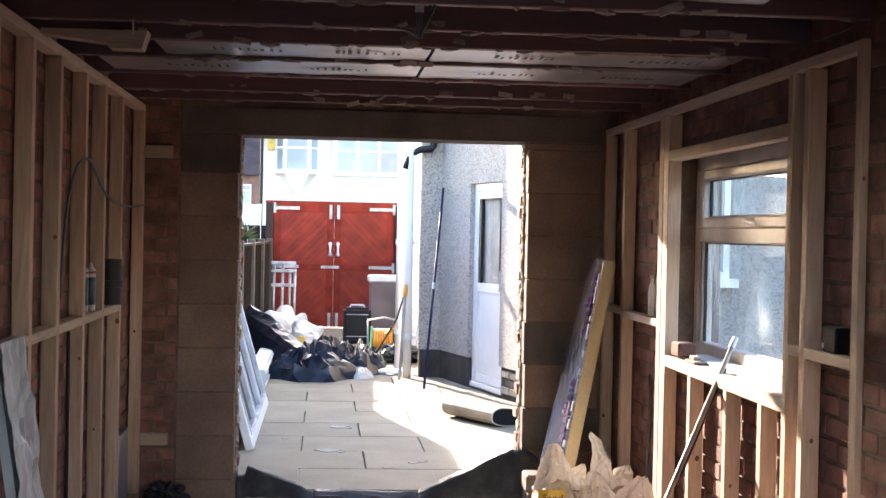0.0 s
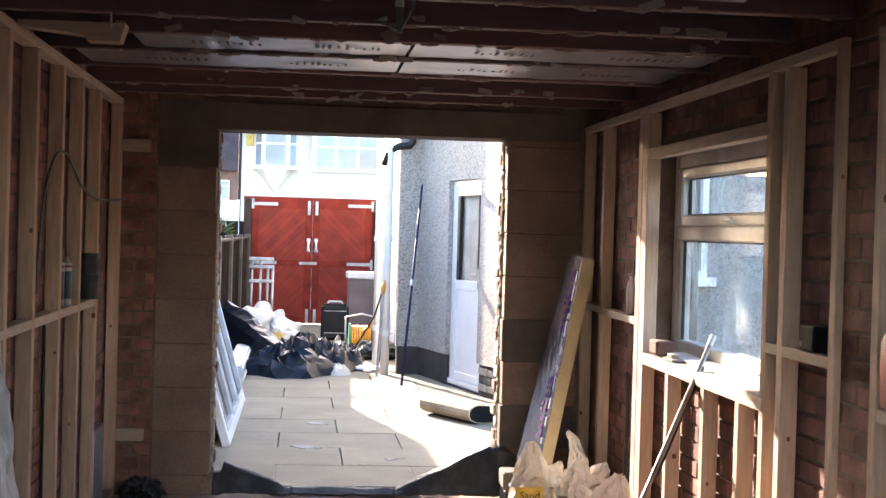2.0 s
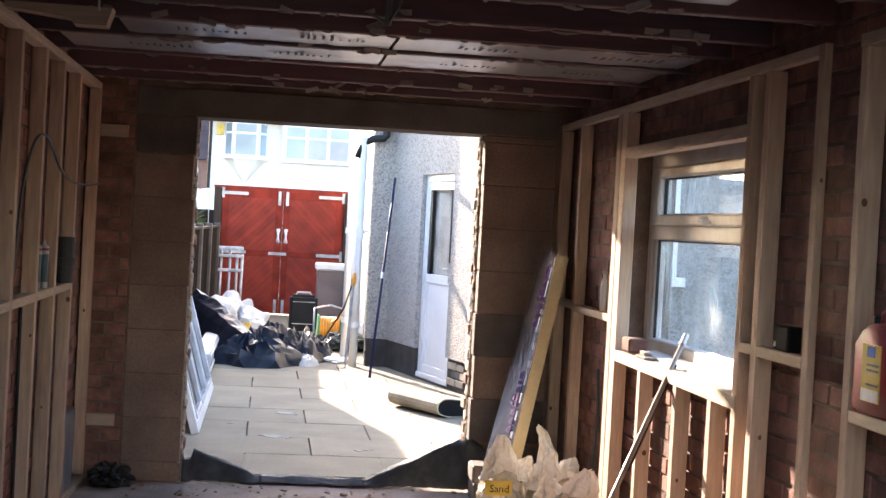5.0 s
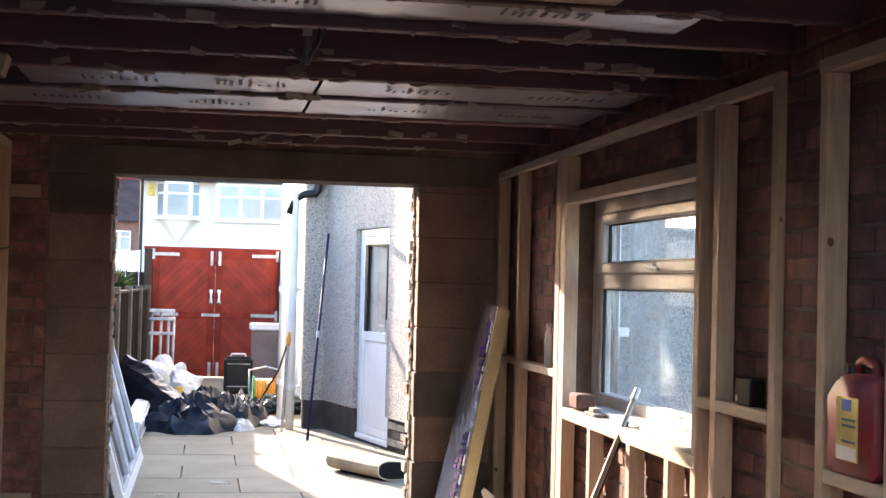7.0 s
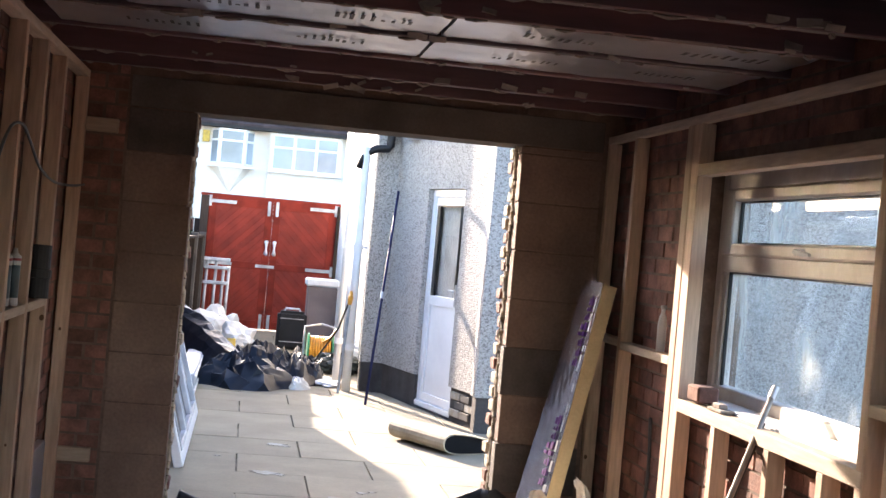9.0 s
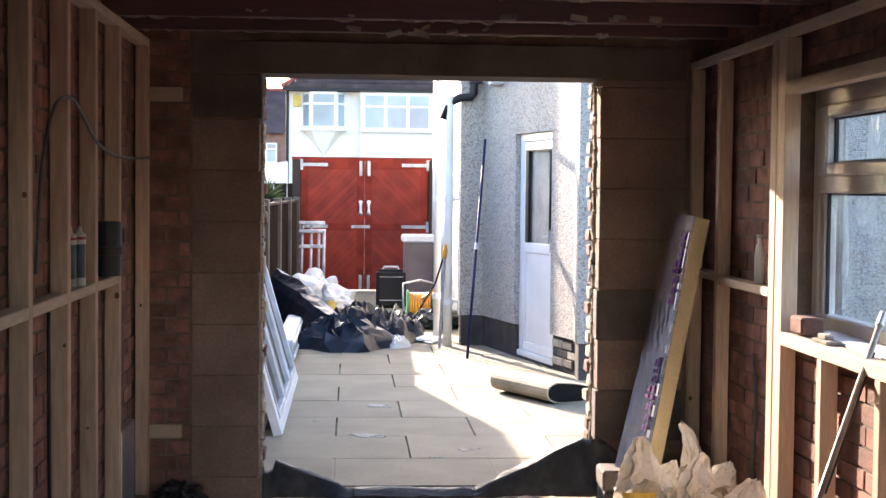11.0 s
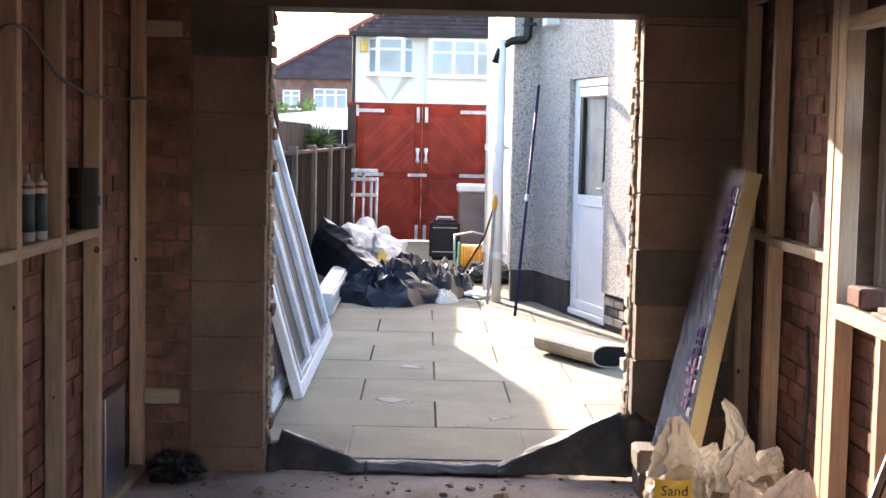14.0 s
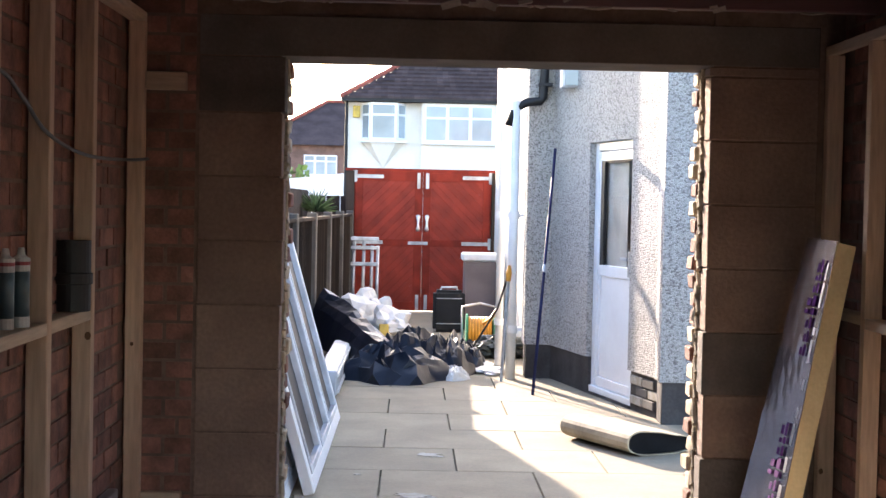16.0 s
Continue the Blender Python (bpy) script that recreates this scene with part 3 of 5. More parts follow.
# room behind the door
for b in ((DX0 - 0.5, DX1 + 0.5, -1.6, -1.5, 0.0, 2.4), (DX0 - 0.5, DX1 + 0.5, -1.6, -0.3, 0.0, 0.05), (DX0 - 0.6, DX0 - 0.5, -1.6, -0.3, 0, 2.4), (DX1 + 0.5, DX1 + 0.6, -1.6, -0.3, 0, 2.4)):
    hpart("inner_wall", [b], INSIDE, "plain beige wall inside")
door = hpart("door", [(DX0, DX0 + 0.07, -0.12, -0.05, DZ0, DZ1), (DX1 - 0.07, DX1, -0.12, -0.05, DZ0, DZ1), (DX0 + 0.07, DX1 - 0.07, -0.12, -0.05, DZ1 - 0.07, DZ1), (DX0, DX1, -0.13, -0.03, DZ0, DZ0 + 0.05)], PVC, "white plastic half-glazed door", 0.004)
MZ = 1.02
for nm, b in (("stile", (DX0 + 0.075, DX0 + 0.115, -0.115, -0.06, DZ0 + 0.055, DZ1 - 0.075)), ("stile", (DX1 - 0.12, DX1 - 0.075, -0.115, -0.06, DZ0 + 0.055, DZ1 - 0.075)), ("top_rail", (DX0 + 0.115, DX1 - 0.12, -0.115, -0.06, DZ1 - 0.15, DZ1 - 0.075)),
              ("mid_rail", (DX0 + 0.115, DX1 - 0.12, -0.115, -0.06, MZ - 0.04, MZ + 0.05)), ("lower_panel", (DX0 + 0.115, DX1 - 0.12, -0.105, -0.075, DZ0 + 0.13, MZ - 0.04)), ("bottom_rail", (DX0 + 0.115, DX1 - 0.12, -0.115, -0.06, DZ0 + 0.055, DZ0 + 0.13))):
    solid(nm, [hb(b)], PVC, door, "", 0.004)
pn = solid("pane", [hb((DX0 + 0.115, DX1 - 0.12, -0.09, -0.08, MZ + 0.05, DZ1 - 0.15))], GLASS, door, "clear glass pane", 0)
pn.visible_shadow = False
solid("gasket", [hb((DX0 + 0.115, DX0 + 0.182, -0.08, -0.058, MZ + 0.05, DZ1 - 0.15)), hb((DX0 + 0.115, DX1 - 0.12, -0.08, -0.058, DZ1 - 0.162, DZ1 - 0.15))], BLACKPL, door, "black seal", 0)
solid("door_handle", [hb((DX1 - 0.15, DX1 - 0.11, -0.06, -0.04, 1.0, 1.2)), hb((DX1 - 0.25, DX1 - 0.11, -0.03, -0.015, 1.13, 1.15))], GALV, door, "metal lever handle", 0.003)


# thin beige sheet behind most of the door glass
hpart("door_backing", [(DX0 + 0.12, DX1 - 0.32, -0.108, -0.102, MZ + 0.04, DZ1 - 0.14)], DOOR_BEIGE, "beige sheet just behind the door glass")


def downpipe(x, y, r, z1, label):
    p = thing("drainpipe", label, "drainpipe", (x, y, 0), "drainpipes")
    bm = bmesh.new()
    tube(bm, [(0, 0, 0.0), (0, 0, z1)], r, 16)
    part("pipe", bm, PIPE, p, smooth=True)
    for z in (0.45, 1.45, 2.45, 3.4):
        if z < z1:
            bm = bmesh.new()
            tube(bm, [(0, 0, z - 0.03), (0, 0, z + 0.03)], r + 0.01, 16)
            box(bm, -0.02, r + 0.05, -0.012, 0.05, z - 0.015, z + 0.015)
            part("bracket", bm, PIPE, p)
    return p


downpipe(0.56, 6.76, 0.045, 2.45, "white plastic rainwater downpipe by the house corner")
downpipe(0.5, 7.5, 0.036, 4.6, "thin white waste pipe on the house wall")
gut = thing("black_downpipe", "black swan-neck downpipe under the eaves", "drainpipe", (0.575, 6.76, 2.28))
bm = bmesh.new()
tube(bm, [(-0.07, 0, -0.05), (-0.02, 0, 0.1), (0.08, 0, 0.16), (0.2, 0, 0.17), (0.22, 0, 0.2), (0.24, 0, 0.6), (0.26, 0, 1.2)], 0.04, 12)
part("pipe", bm, BLACKPL, gut, smooth=True)
for z in (0.3, 0.7):
    solid("bracket", [(0.18, 0.3, -0.045, 0.06, z, z + 0.03)], BLACKPL, gut)

# floodlight on the wall
fl = thing("floodlight", "small wall floodlight under the eaves", "light", (0.93, 6.4, 2.51))
solid("housing", [(-0.02, 0.26, -0.14, 0.1, 0.03, 0.2)], PVC_GREY, fl, "", 0.01)
solid("glass_front", [(0.0, 0.24, -0.15, -0.135, 0.04, 0.18)], WINGLASS, fl, "", 0.004)
solid("sensor", [(0.3, 0.37, -0.12, -0.05, 0.0, 0.08), (0.2, 0.4, -0.06, 0.1, 0.05, 0.08)], BLACKPL, fl, "black motion sensor", 0.01)

# ---- gate ----
GY, GX0, GX1, GZ0, GZ1 = 14.2, -1.14, 0.77, 0.03, 1.965
gate = thing("gate", "shut pair of red stained boarded gates", "gate", (0, GY, 0))
gm = (GX0 + GX1) / 2
for side, a, b in ((0, GX0, gm - 0.006), (1, gm + 0.006, GX1)):
    leaf = solid("gate_leaf", [(a - (0.012 if side == 0 else 0.005), b + (0.005 if side == 0 else 0.012), 0.02, 0.04, GZ0, GZ1 + 0.018)], GATE_FRAME, gate, "red boarded leaf", 0)
    for bb in ((a, a + 0.11, 0.0, 0.02, GZ0, GZ1), (b - 0.11, b, 0.0, 0.02, GZ0, GZ1), (a + 0.11, b - 0.11, 0.0, 0.02, GZ1 - 0.12, GZ1), (a + 0.11, b - 0.11, 0.0, 0.02, 0.93, 1.03), (a + 0.11, b - 0.11, 0.0, 0.02, GZ0, GZ0 + 0.12)):
        solid("rail", [bb], GATE_FRAME, leaf, "", 0.004)
    sgn = 1 if side == 0 else -1
    for z0, z1 in ((1.03, GZ1 - 0.12), (GZ0 + 0.12, 0.93)):
        x0, x1 = a + 0.11, b - 0.11
        pitch = 0.115
        k = -12
        while k < 22:
            # a board between two slanting lines, cut to the panel
            c0, c1 = z0 + k * pitch + 0.007, z0 + (k + 1) * pitch - 0.007
            s = [(x0, c0), (x1, c0 + (x1 - x0)), (x1, c1 + (x1 - x0)), (x0, c1)]
            if sgn < 0:
                s = [(x0 + x1 - x, z) for x, z in s]
            for lim, ax, keep in ((z0, 1, 1), (z1, 1, -1)):
                out = []
                for i in range(len(s)):
                    p, q = s[i], s[(i + 1) % len(s)]
                    pin, qin = (p[ax] - lim) * keep >= 0, (q[ax] - lim) * keep >= 0
                    if pin:
                        out.append(p)
                    if pin != qin:
                        f = (lim - p[ax]) / (q[ax] - p[ax])
                        out.append((p[0] + f * (q[0] - p[0]), p[1] + f * (q[1] - p[1])))
                s = out
                if not s:
                    break
            if len(s) >= 3:
                bm = bmesh.new()
                prism(bm, s, 0.006, 0.019)
                part("board", bm, GATE, leaf)
            k += 1
    # strap hinges, bolts and handle
    hx = a if side == 0 else b
    for z in (GZ1 - 0.06, 0.98):
        solid("strap_hinge", [(min(hx, hx + sgn * 0.4), max(hx, hx + sgn * 0.4), -0.008, 0.0, z - 0.025, z + 0.025), (hx - 0.03, hx + 0.03, -0.012, 0.0, z - 0.08, z + 0.08)], GALV, leaf, "galvanised strap hinge", 0.002)
    mx = b - 0.055 if side == 0 else a + 0.055
    for z0, z1 in ((GZ1 - 0.22, GZ1), (GZ0, GZ0 + 0.22)):
        solid("drop_bolt", [(mx - 0.022, mx + 0.022, -0.01, 0.0, z0, z1)], GALV, leaf, "galvanised bolt", 0.002)
    bm = bmesh.new()
    tube(bm, [(mx, 0.0, 1.17), (mx, -0.04, 1.2), (mx, -0.05, 1.26), (mx, -0.04, 1.32), (mx, 0.0, 1.35)], [0.034, 0.022, 0.014, 0.022, 0.034], 8)
    part("handle", bm, PIPE, leaf, "pale pull handle", smooth=True)
solid("latch", [(gm - 0.2, gm + 0.08, -0.012, -0.002, 0.955, 1.0)], GALV, gate, "galvanised slide bolt", 0.003)
solid("gate_post", [(GX0 - 0.13, GX0 - 0.01, -0.03, 0.09, 0, 1.98)], FENCE, gate, "dark timber post", 0.005)
solid("gate_post", [(GX1 + 0.01, GX1 + 0.12, -0.03, 0.09, 0, 1.98)], FENCE, gate, "dark timber post", 0.005)
solid("top_cap", [(GX0 - 0.14, GX1 + 0.13, 0.02, 0.1, 1.98, 2.02)], GATE_FRAME, gate, "", 0.003)

# ---- fence along the yard ----
FA, FB = Vector((-1.62, 0.45)), Vector((-1.2, 14.1))
fence = thing("fence", "dark weathered timber fence with concrete posts", "fence", (0, 0, 0))
fd = (FB - FA).normalized()
fa = math.degrees(math.atan2(fd.y, fd.x))
n = 8
for i in range(n + 1):
    p = FA + (FB - FA) * (i / n)
    po = solid("post", [(-0.05, 0.05, -0.05, 0.05, -0.05, 1.42)], POST, fence, "grey concrete post", 0.01)
    po.matrix_local = pose(p.x, p.y, 0, 0, 0, fa)
    if i == n:
        break
    L = (FB - FA).length / n
    nb = 11
    for k in range(nb):
        q = FA + (FB - FA) * ((i + (k + 0.5) / nb * 0.94 + 0.03) / n)
        bd = solid("board", [(-L / nb * 0.52, L / nb * 0.52, -0.011, 0.011, 0.05, 1.34)], FENCE, fence, "", 0)
        bd.matrix_local = pose(q.x, q.y, rng.uniform(-0.01, 0.01), 0, 0, fa + 6)
    q = FA + (FB - FA) * ((i + 0.5) / n)
    cp = solid("capping", [(-L / 2 + 0.06, L / 2 - 0.06, -0.035, 0.035, 1.34, 1.375)], FENCE, fence, "", 0.004)
    cp.matrix_local = pose(q.x, q.y, 0, 0, 0, fa)
    for z in (0.3, 1.15):
        rl = solid("rail", [(-L / 2 + 0.06, L / 2 - 0.06, 0.014, 0.05, z, z + 0.06)], FENCE, fence, "", 0.003)
        rl.matrix_local = pose(q.x, q.y, 0, 0, 0, fa)
# neighbouring outbuilding beyond the fence, added and shaped to cast the yard's shadow
nb_h = thing("outbuilding", "neighbour's low rendered outbuilding, added behind the fence to shade the yard", "outbuilding", (-3.6, 4.5, 0))
bm = bmesh.new()
prism(bm, [(-4.9, -0.05), (4.9, -0.05), (4.9, 1.66), (4.0, 2.1), (-4.9, 2.1)], -1.6, 1.75, "x")
part("wall", bm, RENDER, nb_h)
bm = bmesh.new()
prism(bm, [(-5.0, 2.1), (4.03, 2.1), (4.95, 1.62), (4.98, 1.69), (4.05, 2.19), (-5.0, 2.19)], -1.7, 1.83, "x")
part("roof", bm, ROOF, nb_h)
# board line added only to carry that shadow edge on towards the gate
side = thing("fence", "tall dark timber fence added on the neighbour's side to shade the yard", "fence", (-1.79, 9.5, 0))
for k in range(30):
    solid("board", [(-0.01, 0.01, 0.152 * k, 0.152 * k + 0.149, 0.0, 1.68 + 0.012 * math.sin(k * 2.1))], FENCE, side, "", 0)


# ---- far houses ----
def far_window(parent, x0, x1, y, z0, z1, cols, top=0.3, glass=WINGLASS):
    w = solid("window", [(x0, x1, y - 0.05, y, z0, z1)], PVC, parent, "white framed window", 0)
    cw = (x1 - x0) / cols
    zt = z1 - (z1 - z0) * top
    for c in range(cols):
        a, b = x0 + c * cw + 0.05, x0 + (c + 1) * cw - 0.05
        solid("pane", [(a, b, y - 0.06, y - 0.045, z0 + 0.06, zt - 0.04)], glass, w, "", 0)
        solid("pane", [(a, b, y - 0.06, y - 0.045, zt + 0.03, z1 - 0.06)], glass, w, "", 0)
    solid("sill", [(x0 - 0.08, x1 + 0.08, y - 0.14, y, z0 - 0.07, z0)], PVC, w, "", 0)
    return w


HY = 36.0
EZ = 4.52
fh = thing("house", "cream rendered house with a bay window and brown tiled roof", "house", (0, HY, 0))
HX0 = -2.4
solid("wall", [(HX0, 9.0, 0.3, 8, 0, EZ)], RENDER, fh, "", 0)
solid("front_bay", [(-0.12, 2.1, 0.0, 0.3, 0, EZ - 0.01)], RENDER, fh, "", 0)
far_window(fh, -0.03, 2.0, 0.0, 3.36, 4.46, 3, 0.35)
# oriel bay
bm = bmesh.new()
prism(bm, [(-1.86, 0.3), (-1.62, -0.05), (-0.86, -0.05), (-0.62, 0.3)], 3.38, 4.5, "z")
part("oriel", bm, RENDER, fh)
for a, b in (((-1.86, 0.3), (-1.62, -0.05)), ((-1.62, -0.05), (-0.86, -0.05)), ((-0.86, -0.05), (-0.62, 0.3))):
    av, bv = Vector((a[0], a[1], 3.4)), Vector((b[0], b[1], 3.4))
    d = (bv - av)
    Lw = d.length
    m = Matrix.Translation(av) @ Matrix.Rotation(math.atan2(d.y, d.x), 4, "Z")
    w = solid("window", [(0.0, Lw, -0.04, 0.02, 0.0, 1.08)], PVC, fh, "white framed bay window", 0)
    w.matrix_local = m
    solid("pane", [(0.06, Lw - 0.06, -0.05, -0.035, 0.06, 0.7)], WINGLASS, w, "", 0)
    solid("pane", [(0.06, Lw - 0.06, -0.05, -0.035, 0.77, 1.02)], WINGLASS, w, "", 0)
solid("oriel_sill", [(-1.95, -0.53, -0.1, 0.3, 3.32, 3.38)], PVC, fh, "", 0)
bm = bmesh.new()
v = [bm.verts.new(p) for p in ((-1.86, 0.3, 3.32), (-1.62, -0.05, 3.32), (-0.86, -0.05, 3.32), (-0.62, 0.3, 3.32), (-1.24, 0.28, 2.55))]
for f in ((0, 1, 4), (1, 2, 4), (2, 3, 4), (0, 3, 2, 1)):
    bm.faces.new([v[i] for i in f])
part("oriel_base", bm, RENDER, fh)
solid("gutter", [(HX0 - 0.1, 9.2, -0.12, 0.0, EZ, EZ + 0.09)], BLACKPL, fh, "black gutter", 0)
bm = bmesh.new()
tube(bm, [(HX0 + 0.05, 0.24, 0), (HX0 + 0.05, 0.24, EZ)], 0.05, 8)
part("downpipe", bm, BLACKPL, fh)


def tiled_roof(parent, x0, x1, y0, z0, y1, z1, hip, rows, cols):
    """A pitched, hipped slope laid with courses of tiles."""
    bm = bmesh.new()
    for r in range(rows):
        f0, f1 = r / rows, (r + 1) / rows
        a = x0 + hip * f0
        for c in range(cols):
            u0, u1 = a + (x1 - a) * c / cols, a + (x1 - a) * (c + 0.96) / cols
            lift = 0.05 + 0.015 * rng.random()
            p = [bm.verts.new((u, y0 + (y1 - y0) * f + 0.0, z0 + (z1 - z0) * f + l)) for u, f, l in ((u0, f0, lift), (u1, f0, lift), (u1, f1, 0.0), (u0, f1, 0.0))]
            q = [bm.verts.new((u, y0 + (y1 - y0) * f0, z0 + (z1 - z0) * f0 - 0.02)) for u in (u0, u1)]
            bm.faces.new(p)
            bm.faces.new((p[0], p[1], q[1], q[0]))
    return part("roof_tiles", bm, ROOF, parent, "brown concrete roof tiles")


RX0 = HX0 - 0.1
tiled_roof(fh, RX0, 9.2, -0.1, EZ + 0.1, 4.4, 8.1, 5.4, 26, 60)
bm = bmesh.new()
v = [bm.verts.new(p) for p in ((RX0, -0.1, EZ + 0.04), (9.2, -0.1, EZ + 0.04), (9.2, 4.4, 8.04), (RX0 + 5.4, 4.4, 8.04), (RX0, 8.4, EZ + 0.04), (9.2, 8.4, EZ + 0.04))]
for f in ((0, 1, 2, 3), (0, 3, 4), (3, 2, 5, 4), (1, 5, 2), (0, 4, 5, 1)):
    bm.faces.new([v[i] for i in f])
part("roof", bm, ROOF, fh)
HIP = mat("red_hip_tile", (0.35, 0.09, 0.06), 0.9)
bm = bmesh.new()
tube(bm, [(RX0, -0.1, EZ + 0.14), (RX0 + 5.4, 4.4, 8.16)], 0.07, 8)
part("hip_tiles", bm, HIP, fh, "red hip tiles")
solid("alarm_box", [(-2.16, -1.95, 0.18, 0.3, 4.05, 4.4)], YELLOW, fh, "yellow alarm box", 0.01)

h2 = thing("house", "brick house with a hipped roof further along the street", "house", (-5.0, 60, 0))
solid("wall", [(-2.7, 4.5, 0, 7, 0, 4.15)], FARBRICK, h2, "", 0)
far_window(h2, -0.45, 1.1, 0.0, 2.75, 3.7, 3)
far_window(h2, -1.9, -1.1, 0.0, 2.75, 3.6, 2)
bm = bmesh.new()
v = [bm.verts.new(p) for p in ((-3.0, -0.3, 4.15), (4.9, -0.3, 4.15), (4.9, 7.4, 4.15), (-3.0, 7.4, 4.15), (0.4, 3.5, 6.4), (3.6, 3.5, 6.4))]
for f in ((0, 1, 5, 4), (1, 2, 5), (2, 3, 4, 5), (3, 0, 4), (0, 3, 2, 1)):
    bm.faces.new([v[i] for i in f])
part("roof", bm, ROOF, h2)
bm = bmesh.new()
tube(bm, [(-3.0, -0.3, 4.2), (0.4, 3.5, 6.45), (3.6, 3.5, 6.45)], 0.09, 8)
part("hip_tiles", bm, HIP, h2, "red hip tiles")


def blob(sub, size, seed, crumple=0.12, freq=2.0, flat=0.0, ears=(), sharp=True):
    """A crumpled closed bag: a ball pushed about by folded noise, sitting on z = 0."""
    bm = bmesh.new()
    bmesh.ops.create_icosphere(bm, subdivisions=sub, radius=1.0)
    off = Vector((seed * 7.3, seed * 3.1, seed * 1.7))
    for v in bm.verts:
        n = v.co.normalized()
        f = 1 + crumple * (noise.noise(n * freq + off) + 0.8 * abs(noise.noise(n * freq * 2.3 + off)) - 0.4 * abs(noise.noise(n * freq * 5 + off)))
        for d, h, w in ears:
            e = max(0.0, n.dot(Vector(d).normalized()) - w) / (1 - w)
            f += h * e ** 2.2
        v.co = Vector((n.x * size[0], n.y * size[1], n.z * size[2])) * f
        if v.co.z < -size[2] * (1 - flat):
            v.co.z = -size[2] * (1 - flat)
    lo = min(v.co.z for v in bm.verts)
    for v in bm.verts:
        v.co.z -= lo
    return bm


def ridge(p):
    return 1 - 2 * abs(noise.noise(p))


def cable(name, label, pts, r, material, category="cable"):
    bm = bmesh.new()
    # smooth the line a little
    p = [Vector(q) for q in pts]
    fine = []
    for i in range(len(p) - 1):
        a, b, c, d = p[max(i - 1, 0)], p[i], p[i + 1], p[min(i + 2, len(p) - 1)]
        for k in range(6):
            t = k / 6
            fine.append(0.5 * ((2 * b) + (c - a) * t + (2 * a - 5 * b + 4 * c - d) * t * t + (3 * b - a - 3 * c + d) * t ** 3))
    fine.append(p[-1])
    tube(bm, fine, r, 8)
    return tagged(part(name, bm, material, smooth=True), label, category)


# ---- things in the room ----
# insulation board leaning in the corner
bm = bmesh.new()
box(bm, -0.03, 0.04, -0.165, 0.165, 0, 1.44)
pir = thing("insulation_board", "foil-faced yellow foam insulation board leaning in the corner", "insulation", (0.915, -0.42, 0.012))
lean = pose(0, 0, 0, 0, 11.6, 0)


def twist(bm):
    """The thin board is warped: its foot is turned more than its head."""
    for v in bm.verts:
        a = radians(14 - 12 * v.co.z / 1.44)
        v.co.x, v.co.y = v.co.x * math.cos(a) - v.co.y * math.sin(a), v.co.x * math.sin(a) + v.co.y * math.cos(a)


bmesh.ops.subdivide_edges(bm, edges=[e for e in bm.edges if abs(e.verts[0].co.z - e.verts[1].co.z) > 1], cuts=12, use_grid_fill=True)
twist(bm)
core = part("foam_core", bm, FOAM, pir, "yellow foam core")
core.matrix_local = lean
bm = bmesh.new()
g = [[bm.verts.new((-0.033 + 0.003 * noise.noise((i * 0.9, k * 0.6, 3)), -0.168 + 0.336 * i / 8, 1.445 * k / 30)) for k in range(31)] for i in range(9)]
for i in range(8):
    for k in range(30):
        bm.faces.new((g[i][k], g[i + 1][k], g[i + 1][k + 1], g[i][k + 1]))
twist(bm)
foil = part("foil_face", bm, FOIL_DULL, pir, "crinkled silver foil face with purple print")
foil.matrix_local = lean
fm = foil.modifiers.new("thick", "SOLIDIFY")
fm.thickness = 0.002
# printed logo marks: plain strokes along the board
bm = bmesh.new()
for z in (0.42, 1.02):
    zz = z
    for w, h in ((0.05, 0.05), (0.05, 0.04), (0.05, 0.05), (0.03, 0.09), (0.05, 0.08), (0.045, 0.05), (0.03, 0.05), (0.06, 0.05)):
        box(bm, -0.0405, -0.0385, -0.10, -0.10 + h * 0.35, zz, zz + w * 0.8)
        box(bm, -0.0405, -0.0385, -0.10 + h * 0.62, -0.10 + h, zz, zz + w * 0.55)
        zz += w
twist(bm)
pr = tagged(part("printed_mark", bm, PURPLE, pir, "purple printed marks"), kind="stuff")
pr.matrix_local = lean
bm = bmesh.new()
rr = random.Random(8)
for k in range(13):
    z = 0.1 + k * 0.1
    box(bm, -0.04, -0.0385, -0.15, -0.15 + rr.uniform(0.008, 0.03), z, z + rr.uniform(0.02, 0.09))
twist(bm)
pr = tagged(part("edge_tape", bm, FOIL, pir, "torn foil tape"), kind="stuff")
pr.matrix_local = lean

def flat_shaded(ob):
    for p in ob.data.polygons:
        p.use_smooth = False


